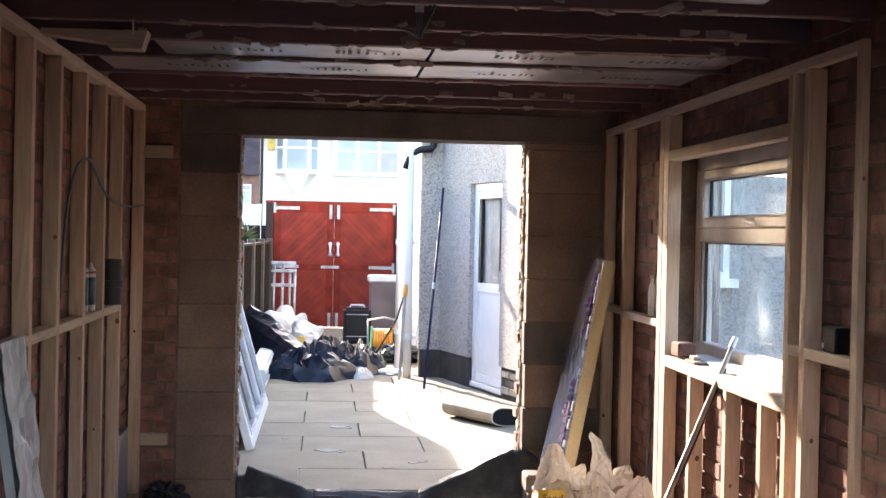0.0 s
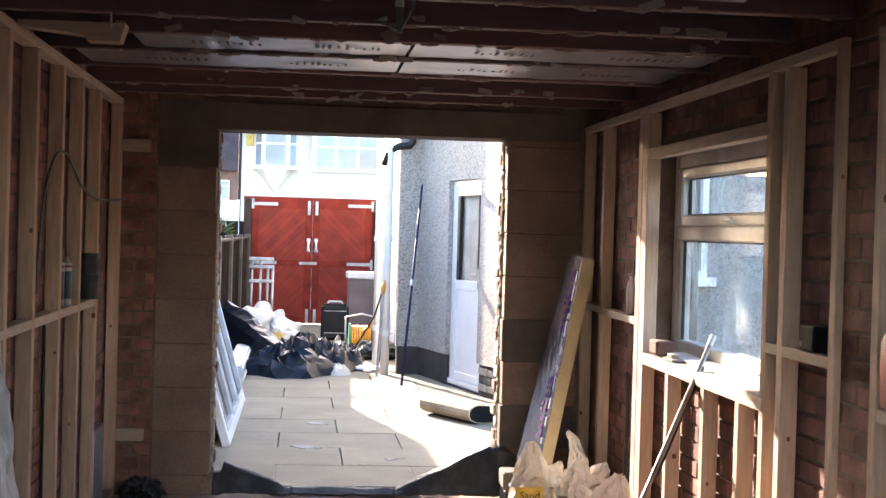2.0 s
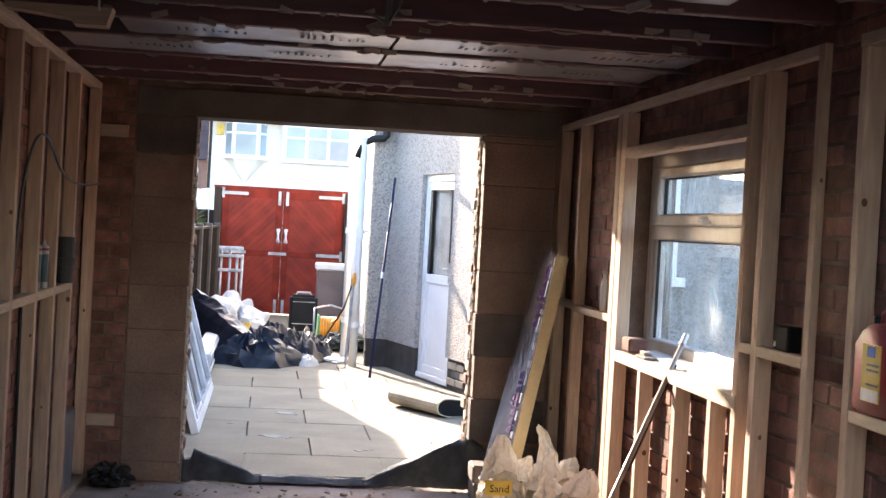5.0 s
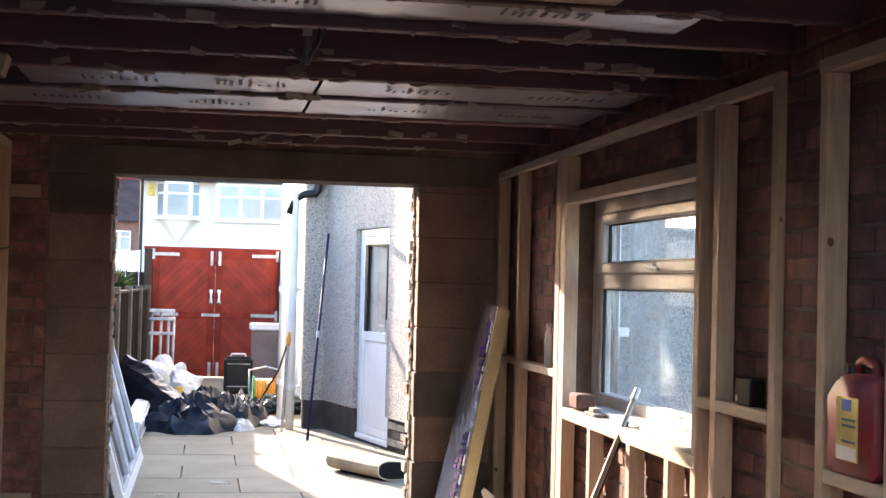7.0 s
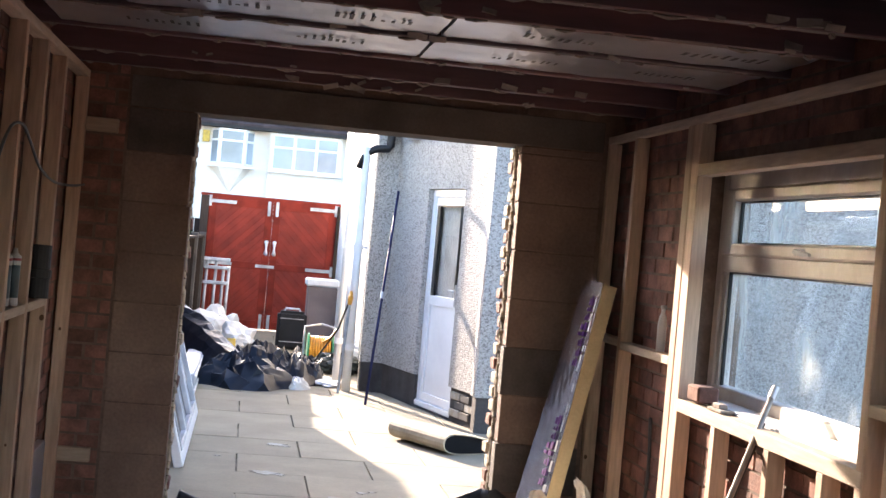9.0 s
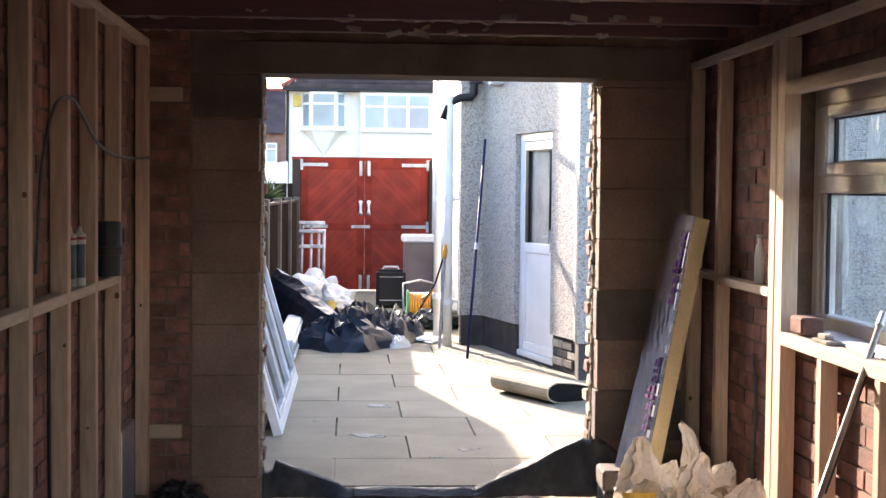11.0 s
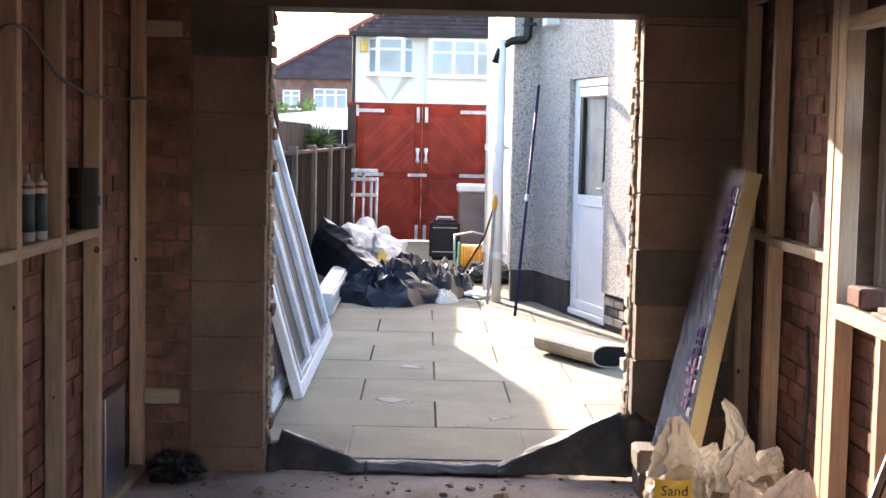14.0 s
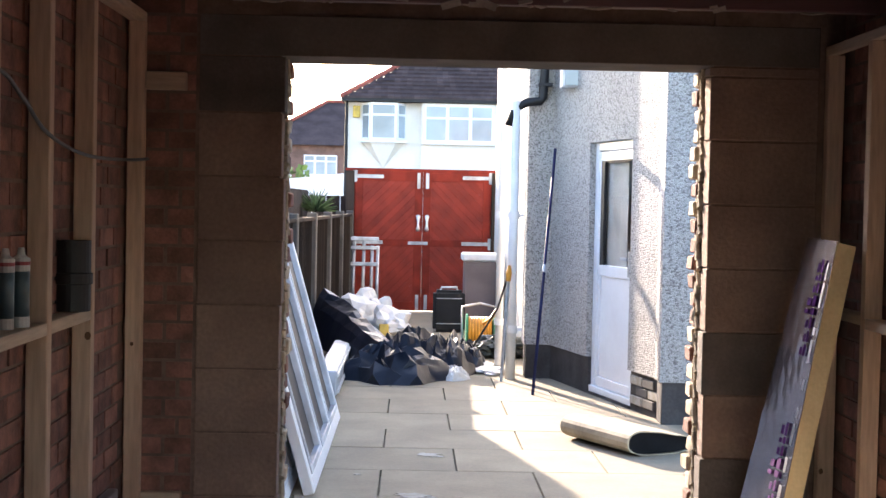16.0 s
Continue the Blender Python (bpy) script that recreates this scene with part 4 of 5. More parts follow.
# bags of sand
def film_peak(r0, h, seed, lean_x=0.0, curl=0.0, n=15, m=6):
    """Stiff crumpled film drawn up from a bag into a flattened peak with creased facets."""
    bm = bmesh.new()
    rng = random.Random(seed)
    lobe = rng.uniform(0, 6.28)
    rings = []
    for k in range(m + 1):
        t = k / m
        ring = []
        for i in range(n):
            a = 2 * math.pi * (i + 0.5 * (k % 2)) / n
            crease = 0.72 if i % 2 else 1.12
            f = (1 + (crease - 1) * (0.4 + t)) * rng.uniform(0.86, 1.14) * (1 + 0.16 * math.cos(2 * a + lobe))
            r = r0 * (0.2 + 0.8 * (1 - t) ** 0.75) * f if k else r0 * 0.95
            w = t * t
            ring.append(bm.verts.new((r * math.cos(a) + lean_x * w - curl * math.sin(t * 3.1), r * math.sin(a) * (0.75 - 0.5 * t), h * t + (rng.uniform(-0.4, 0.4) * h / m if 0 < k else 0))))
        rings.append(ring)
    for k, (p, q) in enumerate(zip(rings, rings[1:])):
        for i in range(n):
            l = (i + 1) % n
            if k % 2:
                tris = ((p[i], q[l], q[i]), (p[i], p[l], q[l]))
            else:
                tris = ((p[i], p[l], q[i]), (p[l], q[l], q[i]))
            for tri in tris:
                bm.faces.new(tri)
    top = bm.verts.new(sum((v.co for v in rings[-1]), Vector()) / n + Vector((0, 0, h * 0.03)))
    for i in range(n):
        bm.faces.new((rings[-1][i], rings[-1][(i + 1) % n], top))
    bm.faces.new(rings[0][::-1])
    bmesh.ops.subdivide_edges(bm, edges=bm.edges[:], cuts=1, use_grid_fill=True)
    for v in bm.verts:
        v.co += Vector((rng.uniform(-1, 1), rng.uniform(-1, 1), rng.uniform(-1, 1))) * r0 * 0.035
    return bm


for i, (x, y, sx, sy, sz, seed, peaks) in enumerate((
        (0.89, -0.9, 0.12, 0.19, 0.165, 1, ((-0.01, 0, 0.24, 0.125, 0.22, -0.01, 0), (0.09, 0.02, 0.24, 0.085, 0.12, 0.05, 0))),
        (1.15, -0.66, 0.1, 0.16, 0.165, 2, ((0.01, 0.0, 0.25, 0.055, 0.24, -0.045, -0.02), (0.02, 0.0, 0.22, 0.1, 0.09, 0.02, 0))),
        (1.13, -1.03, 0.13, 0.19, 0.165, 3, ((0.05, 0, 0.22, 0.12, 0.16, 0.05, 0), (-0.05, -0.03, 0.23, 0.11, 0.19, 0.03, 0))),
        (1.09, -1.5, 0.15, 0.2, 0.155, 5, ((0.06, 0.0, 0.22, 0.12, 0.18, 0.05, 0), (-0.06, 0.0, 0.22, 0.11, 0.14, -0.03, 0))))):
    b = thing("bag_of_sand", "crumpled clear plastic bag of sand on the floor", "bag", (x, y, 0), "bags of sand")
    body = part("body", blob(4, (sx, sy, sz), seed, 0.22, 1.8, 0.2), SANDBAG, b)
    flat_shaded(body)
    for px, py, pz, pr0, ph, lx, cu in peaks:
        pk = part("gathered_top", film_peak(pr0, ph, seed * 10 + int(px * 100), lx, cu), BAGFILM, b, "crumpled clear film")
        pk.location = (px, py, pz)
        flat_shaded(pk)
    if i == 0:
        bm = bmesh.new()
        g = [[bm.verts.new((-0.12 + 0.14 * k / 6, -0.2 + 0.03 * (abs(k - 3) / 3) ** 2, 0.19 + 0.075 * j)) for k in range(7)] for j in (0, 1)]
        for k in range(6):
            bm.faces.new((g[0][k], g[0][k + 1], g[1][k + 1], g[1][k]))
        lb = part("label", bm, YELLOW, b, "yellow printed patch")
        lettering("word", "Sand", 0.055, pose(-0.05, -0.206, 0.225, 90, 0, 0), BLACKPL, lb)

# grey block and black membrane at the threshold
bl = solid("concrete_block", [(-0.08, 0.09, -0.1, 0.1, 0, 0.1)], LINTEL, None, "", 0.012)
bl.location = (0.89, -0.28, 0.115)
tagged(bl, "small grey concrete block lying on the membrane", "block")
und = solid("brick_offcut", [(-0.1, 0.12, -0.1, 0.1, 0, 0.113)], BLOCK_DARK, None, "", 0.01)
und.location = (0.92, -0.27, 0.0)
tagged(und, "dark block offcut on the floor", "block")


def sheet(name, label, fn, material, ny=14, seg=60, thick=0.004, category="sheet", parent=None, u0=0.0, u1=1.0):
    bm = bmesh.new()
    g = []
    for i in range(seg + 1):
        u = u0 + (u1 - u0) * i / seg
        g.append([bm.verts.new(fn(u, k / ny)) for k in range(ny + 1)])
    for i in range(seg):
        for k in range(ny):
            bm.faces.new((g[i][k], g[i + 1][k], g[i + 1][k + 1], g[i][k + 1]))
    ob = part(name, bm, material, parent, smooth=True)
    md = ob.modifiers.new("thick", "SOLIDIFY")
    md.thickness = thick
    return ob if parent else tagged(ob, label, category)


def membrane(u, w):
    x = OPX0 + 0.015 + (OPX1 - OPX0 + 0.2) * u
    up_r = min(max(0.0, (u - 0.56) / 0.33), 1.0) - max(0.0, (u - 0.89) / 0.11) * 0.55
    up_l = max(0.0, 1 - u / 0.22) ** 0.8 if u > 0.03 else 0.55
    h = 0.032 + 0.265 * up_r + 0.15 * up_l
    y = -0.03 + 0.025 * noise.noise((x * 2.2, 0, 9)) + 0.02 * noise.noise((x * 8, 2, 9)) + w * (0.14 + 0.1 * (up_l + up_r))
    if x > OPX1 - 0.03:
        y = min(y, -0.03)
    # rises from the floor to the fold and lies back behind it
    z = h * (min(1.0, w * 2.6) if w < 0.55 else 1.0 - (w - 0.55) * (0.35 if up_l + up_r > 0.2 else 1.7))
    f = 0.016 * ridge((x * 3.5, w * 1.5, 2)) + 0.01 * ridge((x * 8 + w * 3, w * 3, 5)) + 0.005 * noise.noise((x * 26, w * 11, 8))
    return (x, y + f * 0.8, max(0.01, z + f * 0.7))


dm = thing("damp_membrane", "crumpled black plastic damp membrane along the threshold", "membrane")
sheet("raised_end", "", membrane, DPC, 18, 30, parent=dm, u1=0.24)
sheet("flat_strip", "", membrane, DPC, 18, 36, parent=dm, u0=0.24, u1=0.56)
sheet("raised_end", "", membrane, DPC, 18, 48, parent=dm, u0=0.56)

# offcuts lining the left corner of the end wall
for z in (1.955, 0.315):
    o = solid("timber_offcut", [(XL + 0.002, -1.21, -0.045, -0.003, z, z + 0.07)], TIMBER_X, None, "", 0.004)
    tagged(o, "short timber offcut fixed to the end wall", "timber", "wall offcuts")
lump = part("plastic_lump", blob(4, (0.11, 0.09, 0.07), 31, 0.5, 2.5, 0.2), BLACKPL)
lump.location = (-1.2, -0.18, 0)
tagged(lump, "small crumpled black plastic bag on the floor", "bag")
wrap = thing("wrapped_sheet", "pale board wrapped in clear polythene leaning on the studs", "board", (-1.165, -3.62, 0.003))
bm = bmesh.new()
box(bm, -0.015, 0.015, -0.16, 0.16, 0.0, 1.16)
w0 = part("board", bm, WRAP, wrap)
w0.matrix_local = pose(0, 0, 0, 0, -8.5, 0)
bm = bmesh.new()
g = [[bm.verts.new((0.02 + 0.016 * ridge((i * 0.35, k * 0.22, 2)) + 0.008 * noise.noise((i * 0.9, k * 0.7, 5)), -0.175 + 0.35 * i / 10, 1.2 * k / 34)) for k in range(35)] for i in range(11)]
for i in range(10):
    for k in range(34):
        bm.faces.new((g[i][k], g[i + 1][k], g[i + 1][k + 1], g[i][k + 1]))
fw = part("film", bm, WRAP, wrap, "loose crumpled polythene film")
fw.matrix_local = pose(0, 0, 0, 0, -8.5, 0)
fw.modifiers.new("thick", "SOLIDIFY").thickness = 0.002
small = thing("wrapped_sheet", "small foil board standing behind the stud frame", "board", (-1.41, -0.5, 0.04))
solid("board", [(-0.02, 0.02, -0.2, 0.16, 0, 0.42)], FOIL, small, "", 0.004)

# timber block hanging under the joists
o = thing("timber_block", "pale timber wedge nailed under the joists", "timber", (-1.18, -2.98, CEIL - 0.075))
bm = bmesh.new()
prism(bm, [(-0.18, 0.075), (-0.18, 0.055), (0.05, 0.03), (0.06, 0.01), (0.175, 0.01), (0.195, 0.075)], -0.05, 0.05)
part("wedge", bm, TIMBER_X, o)

# steel bar leaning on the window board
tip, foot = Vector((1.41, -2.29, 1.137)), Vector((0.63, -3.25, 0.012))
bar = thing("steel_bar", "scuffed steel bar leaning against the window rail", "bar", foot)
bm = bmesh.new()
tube(bm, [(0, 0, 0), (tip - foot) * 0.97], 0.0105, 10)
part("tube", bm, STEEL, bar, smooth=True)
bm = bmesh.new()
tube(bm, [(tip - foot) * 0.965, (tip - foot)], 0.014, 10)
part("end_cap", bm, GALV, bar, "bright end cap")
bm = bmesh.new()
tube(bm, [(tip - foot) * 0.55 + Vector((0.012, 0.012, -0.012)), (tip - foot) * 0.9 + Vector((0.012, 0.012, -0.012))], 0.008, 8)
part("rod", bm, BLACKPL, bar, "black inner rod")

# things on the rails
bk = solid("half_brick", [(-0.045, 0.045, -0.07, 0.07, 0, 0.066)], BRICK, None, "", 0.008)
bk.location = (1.345, -1.69, 1.006)
tagged(bk, "broken red half brick on the window board", "brick")
pl = solid("scrap_plate", [(-0.03, 0.03, -0.08, 0.08, 0, 0.012), (-0.015, 0.02, -0.02, 0.06, 0.012, 0.03)], JOIST_EDGE, None, "", 0.003)
pl.location = (1.33, -1.96, 1.0)
tagged(pl, "small pale scrap of plaster on the rail", "scrap")
bx = thing("socket_box", "small black plastic box on the noggin", "box", (1.325, -3.70, 1.197))
solid("body", [(-0.03, 0.02, -0.06, 0.06, 0, 0.085)], LINO_DARK, bx, "", 0.006)
solid("label", [(-0.033, -0.0305, 0.04, 0.055, 0.012, 0.03)], TUBE_WHITE, bx, "small pale label", 0)
bt = thing("clear_bottle", "small clear plastic bottle on the noggin", "bottle", (1.325, -1.12, 1.16))
bm = bmesh.new()
tube(bm, [(0, 0, 0), (0, 0, 0.12), (0, 0, 0.155), (0, 0, 0.17), (0, 0, 0.19)], [0.02, 0.021, 0.016, 0.009, 0.009], 14)
part("body", bm, POLY, bt, smooth=True)
bm = bmesh.new()
tube(bm, [(0, 0, 0.19), (0, 0, 0.205)], 0.013, 12)
part("cap", bm, TUBE_WHITE, bt)

pp = thing("pipe_offcut", "black plastic pipe offcut on the noggin", "pipe", (-1.40, -1.03, 1.17))
bm = bmesh.new()
R, n = 0.057, 22
rings = []
for rad, z in ((R, 0), (R, 0.085), (R + 0.006, 0.088), (R + 0.006, 0.12), (R, 0.123), (R, 0.225), (R - 0.006, 0.225), (R - 0.006, 0.002)):
    rings.append([bm.verts.new((rad * math.cos(2 * math.pi * k / n), rad * math.sin(2 * math.pi * k / n), z)) for k in range(n)])
for a, b in zip(rings, rings[1:] + rings[:1]):
    for k in range(n):
        bm.faces.new((a[k], a[(k + 1) % n], b[(k + 1) % n], b[k]))
part("pipe", bm, BLACKPL, pp)


def sealant(y, dx, tilt, seed):
    s = thing("sealant_tube", "blue-grey sealant cartridge standing on the noggin", "sealant tube", (-1.40 + dx, y, 1.17), "sealant tubes")
    s.rotation_euler = (radians(tilt), 0, 0.4 * seed)
    for nm, pts, rad, m in (("barrel", [(0, 0, 0.03), (0, 0, 0.19)], [0.024, 0.024], TEAL), ("foot", [(0, 0, 0), (0, 0, 0.03)], [0.0245, 0.0245], TUBE_WHITE),
                            ("shoulder", [(0, 0, 0.155), (0, 0, 0.192)], [0.0248, 0.0248], TUBE_WHITE), ("band", [(0, 0, 0.172), (0, 0, 0.182)], [0.0252, 0.0252], RED), ("cap", [(0, 0, 0.19), (0, 0, 0.2), (0, 0, 0.22)], [0.022, 0.012, 0.008], TUBE_WHITE)):
        bm = bmesh.new()
        tube(bm, pts, rad, 14)
        part(nm, bm, m, s, smooth=(nm == "barrel"))


sealant(-1.62, 0.0, 0, 0)
sealant(-1.70, -0.02, 0, 1)

# red can on the shelf noggin
can = thing("plastic_can", "grimy red plastic can with a yellow label on the noggin", "can", (1.327, -4.44, 1.084))
bm = bmesh.new()
prism(bm, [(-0.125, 0), (0.125, 0), (0.133, 0.02), (0.133, 0.2), (0.08, 0.245), (0.02, 0.26), (-0.125, 0.255), (-0.133, 0.2), (-0.133, 0.02)], -0.045, 0.05, "x")
bevel(bm, 0.012, 2)
part("body", bm, RED, can, smooth=True)
bm = bmesh.new()
tube(bm, [(0, -0.07, 0.25), (0, -0.06, 0.285), (0, 0.0, 0.295), (0, 0.03, 0.285), (0, 0.035, 0.25)], 0.013, 10)
part("handle", bm, RED, can, "red moulded handle", smooth=True)
bm = bmesh.new()
tube(bm, [(0, 0.062, 0.235), (0, 0.068, 0.275)], 0.02, 12)
part("cap", bm, BLACKPL, can)
lb = solid("label", [(-0.0475, -0.0455, -0.055, 0.065, 0.04, 0.2)], YELLOW, can, "torn yellow label with a blue badge", 0)
solid("badge", [(-0.0495, -0.0478, -0.02, 0.03, 0.165, 0.195)], BLUE, lb, "", 0)
for z in (0.14, 0.125, 0.085):
    solid("print_line", [(-0.0492, -0.0478, -0.045, 0.03, z, z + 0.007)], GREYPRINT, lb, "", 0)
solid("print_patch", [(-0.0492, -0.0478, -0.05, 0.06, 0.042, 0.075)], GALV, lb, "", 0)

# cables
cable("wall_cable", "thin grey cable looped between the studs", [(-1.42, -2.25, 1.25), (-1.40, -2.25, 1.6), (-1.37, -2.2, 1.8), (-1.36, -1.98, 1.845), (-1.355, -1.78, 1.79), (-1.35, -1.55, 1.71), (-1.35, -1.1, 1.665), (-1.35, -0.5, 1.668), (-1.352, -0.05, 1.685)], 0.006, CABLE)
cable("wall_cable", "black cable hanging down the stud bay", [(-1.39, -2.2, 1.12), (-1.385, -2.22, 0.8), (-1.39, -2.19, 0.5), (-1.385, -2.2, 0.05)], 0.007, BLACKPL)
cable("wall_cable", "grey cable hanging down by the brick wall", [(1.345, -1.0, 0.85), (1.35, -1.02, 0.6), (1.345, -1.0, 0.3), (1.35, -1.05, 0.05)], 0.008, CABLE)
cc = thing("ceiling_cable", "bundle of grey cables hanging from the joists", "cable", (-0.065, -3.79, CEIL))
for i, pts in enumerate(([(-0.05, 0.0, 0.12), (-0.03, 0, 0.05), (0.0, 0, 0.02), (0, 0, -0.1)], [(0.06, 0, 0.12), (0.03, 0, 0.06), (0.006, 0.004, 0.02), (0.008, 0.004, -0.1)],
                         [(0.004, 0, -0.09), (0.03, -0.01, -0.05), (0.05, -0.02, 0.0), (0.045, -0.02, 0.012)], [(0.004, 0.003, -0.095), (0.035, -0.012, -0.035), (0.035, -0.02, 0.005)],
                         [(0.0, 0, -0.095), (-0.04, -0.01, -0.075), (-0.07, -0.02, -0.07)])):
    bm = bmesh.new()
    tube(bm, pts, 0.007 if i < 2 else 0.005, 8)
    part("wire", bm, CABLE, cc, smooth=True)
bm = bmesh.new()
tube(bm, [(0.003, 0, 0.015), (0.003, 0, -0.02)], 0.014, 10)
part("connector", bm, TUBE_WHITE, cc)
bm = bmesh.new()
tube(bm, [(0, 0, 0), (0, 0.01, -0.05)], 0.004, 6)
hk = part("ceiling_nail", bm, TUBE_WHITE)
hk.location = (-1.0, -3.3, CEIL)
tagged(hk, "short pale plastic strip hanging under a joist", "strip")

# ---- things in the yard ----
# plastic window frames stacked against the fence
fr = thing("window_frames", "white plastic window frame leaning on the fence", "window frame", (-0.8, 3.0, 0.02), "leaning frames")
tilt = -16.0


def lean_frame(parent, y0, y1, h, w, d0, d1, cols, mat_in, off=0.0):
    m = Matrix.Translation((off, 0, 0)) @ pose(0, 0, 0, 0, tilt, 0)
    for nm, b in (("stile", (d0, d1, y0, y0 + w, 0, h)), ("stile", (d0, d1, y1 - w, y1, 0, h)), ("rail", (d0, d1, y0 + w, y1 - w, 0, w)), ("rail", (d0, d1, y0 + w, y1 - w, h - w, h))):
        solid(nm, [b], PVC, parent, "", 0.006).matrix_local = m
    for c in range(cols):
        a = y0 + w + (y1 - y0 - 2 * w) * c / cols
        e = y0 + w + (y1 - y0 - 2 * w) * (c + 1) / cols
        if c:
            solid("mullion", [(d0, d1, a - w * 0.5, a + w * 0.5, w, h - w)], PVC, parent, "", 0.006).matrix_local = m
        s = 0.042
        # sash rails in mat_in, the grey PVC that paints them as shaded
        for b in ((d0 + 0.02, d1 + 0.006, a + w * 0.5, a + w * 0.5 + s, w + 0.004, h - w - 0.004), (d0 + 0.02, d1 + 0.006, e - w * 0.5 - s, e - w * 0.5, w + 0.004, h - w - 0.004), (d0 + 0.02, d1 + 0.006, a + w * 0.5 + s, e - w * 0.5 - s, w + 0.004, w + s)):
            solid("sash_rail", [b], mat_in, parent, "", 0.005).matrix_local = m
        solid("bead", [(d0 + 0.02, d0 + 0.03, a + w * 0.5 + s, e - w * 0.5 - s, w + s, h - w - s)], DARKGLASS, parent, "grey glass", 0).matrix_local = m


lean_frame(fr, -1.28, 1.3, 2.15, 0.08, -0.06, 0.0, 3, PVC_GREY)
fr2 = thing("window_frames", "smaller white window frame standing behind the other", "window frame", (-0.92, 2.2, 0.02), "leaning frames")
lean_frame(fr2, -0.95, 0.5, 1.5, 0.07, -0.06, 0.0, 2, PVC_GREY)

tr = thing("frame_section", "long white plastic section lying on the paving", "section", (-0.95, 6.6, 0.012))
# body of the white section toned grey for shade, its lips left white
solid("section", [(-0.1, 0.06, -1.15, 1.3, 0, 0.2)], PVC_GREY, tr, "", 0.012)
solid("lip", [(0.062, 0.075, -1.15, 1.3, 0.02, 0.05), (0.062, 0.075, -1.15, 1.3, 0.15, 0.18)], PVC, tr, "", 0.003)


def crumple(size, turn, seed, material, parent, at, what=""):
    """Stiff sheet dropped in a heap: long straight folds over a low mound with a ragged hem."""
    bm = bmesh.new()
    ca, sa = math.cos(radians(turn)), math.sin(radians(turn))
    rings, segs = 9, 25
    r = random.Random(int(seed * 10))
    top = bm.verts.new((0, 0, size[2] * 0.8))
    prev = None
    for k in range(1, rings + 1):
        ring = []
        for i in range(segs):
            a = 2 * math.pi * (i + 0.5 * (k % 2) + r.uniform(-0.3, 0.3)) / segs
            t = (k + (r.uniform(-0.35, 0.35) if k < rings else 0)) / rings
            hem = 1 + 0.35 * ridge((math.cos(a) * 1.1 + seed, math.sin(a) * 1.1, seed))
            x, y = t * hem * math.cos(a), t * hem * math.sin(a)
            q = Vector((x * 0.9 + seed * 3, y * 2.2 + seed, 0))
            z = (1 - t ** 2.2) * (0.5 + 0.7 * ridge(q * 0.8)) + (1 - t ** 5) * (0.4 * ridge(q * 1.5) + r.uniform(-0.1, 0.16)) + 0.08
            ring.append(bm.verts.new(((x * ca - y * sa) * size[0], (x * sa + y * ca) * size[1], max(0.0, z * size[2] * (1 if k < rings else 0)))))
        for i in range(segs):
            j = (i + 1) % segs
            if prev is None:
                bm.faces.new((top, ring[i], ring[j]))
            elif k % 2:
                bm.faces.new((prev[i], ring[i], prev[j]))
                bm.faces.new((prev[j], ring[i], ring[j]))
            else:
                bm.faces.new((prev[i], ring[i], ring[j]))
                bm.faces.new((prev[i], ring[j], prev[j]))
        prev = ring
    bmesh.ops.subdivide_edges(bm, edges=bm.edges[:], cuts=2, smooth=0.45, use_grid_fill=True)
    for v in bm.verts:
        v.co.z = max(0.0, v.co.z)
    ob = part("crumpled_fold", bm, material, parent, what, smooth=True)
    ob.data.set_sharp_from_angle(angle=radians(26))
    ob.location = at
    return ob


heap = thing("tarpaulin", "crumpled dark blue-black plastic sheet on the paving", "sheet", (-0.56, 6.75, 0.012))
for at, size, turn, seed, m, what in (
        ((0.1, 0.0, 0), (0.42, 0.5, 0.2), -25, 3.3, TARP, ""), ((0.3, 0.65, 0), (0.34, 0.45, 0.25), 35, 8.1, TARP, ""),
        ((0.58, 0.6, 0), (0.22, 0.5, 0.22), 70, 5.6, TARP, ""), ((0.76, 0.95, 0), (0.18, 0.36, 0.15), 110, 12.2, TARP, ""),
        ((0.62, 0.0, 0), (0.12, 0.2, 0.07), 20, 9.4, BAGFILM, "pale grey end of the sheet")):
    crumple(size, turn, seed, m, heap, at, what)


def fold(u, w):
    c = Vector((-1.2, 9.0, 0.56)).lerp(Vector((-0.42, 6.75, 0.2)), u)
    p = Vector((0.85, 0.5, 0)) * (w - 0.5) * (0.5 - 0.12 * u)
    r = 0.05 * ridge((u * 1.2, w * 2.4, 3)) + 0.03 * ridge((u * 2.5 + w * 2, w * 4.5, 6))
    r += 0.05 * noise.noise((u * 9, w * 6, 1))
    z = c.z * (1 - abs(2 * w - 1) ** 2.2 * 0.85) + r * math.sin(math.pi * w)
    return (c.x + p.x + 0.04 * noise.noise((u * 2, w * 2, 0)), c.y + p.y, max(0.02, z))


tf = sheet("tarpaulin", "thick rolled fold of dark plastic sheet over the plastic section", fold, TARP, 9, 14, 0.004)
flat_shaded(tf)
for i, (x, y, s, seed) in enumerate(((-0.98, 10.9, (0.24, 0.3, 0.2), 11), (-0.55, 10.5, (0.21, 0.26, 0.15), 12), (-0.78, 11.4, (0.22, 0.26, 0.22), 14))):
    b = part("white_sack", blob(3, s, seed, 0.42, 2.0, 0.2, (((-0.4, 0, 0.9), 0.6, 0.75), ((0.7, 0, 0.7), 0.35, 0.8))), POLY)
    b.location = (x, y, 0.01)
    tagged(b, "crumpled white plastic sack on the paving", "sack", "white sacks")
yp = solid("yellow_packet", [(-0.055, 0.055, -0.02, 0.02, 0, 0.17)], YELLOW, None, "", 0.01)
yp.matrix_basis = pose(-0.62, 10.12, 0.012, -12, 0, 0)
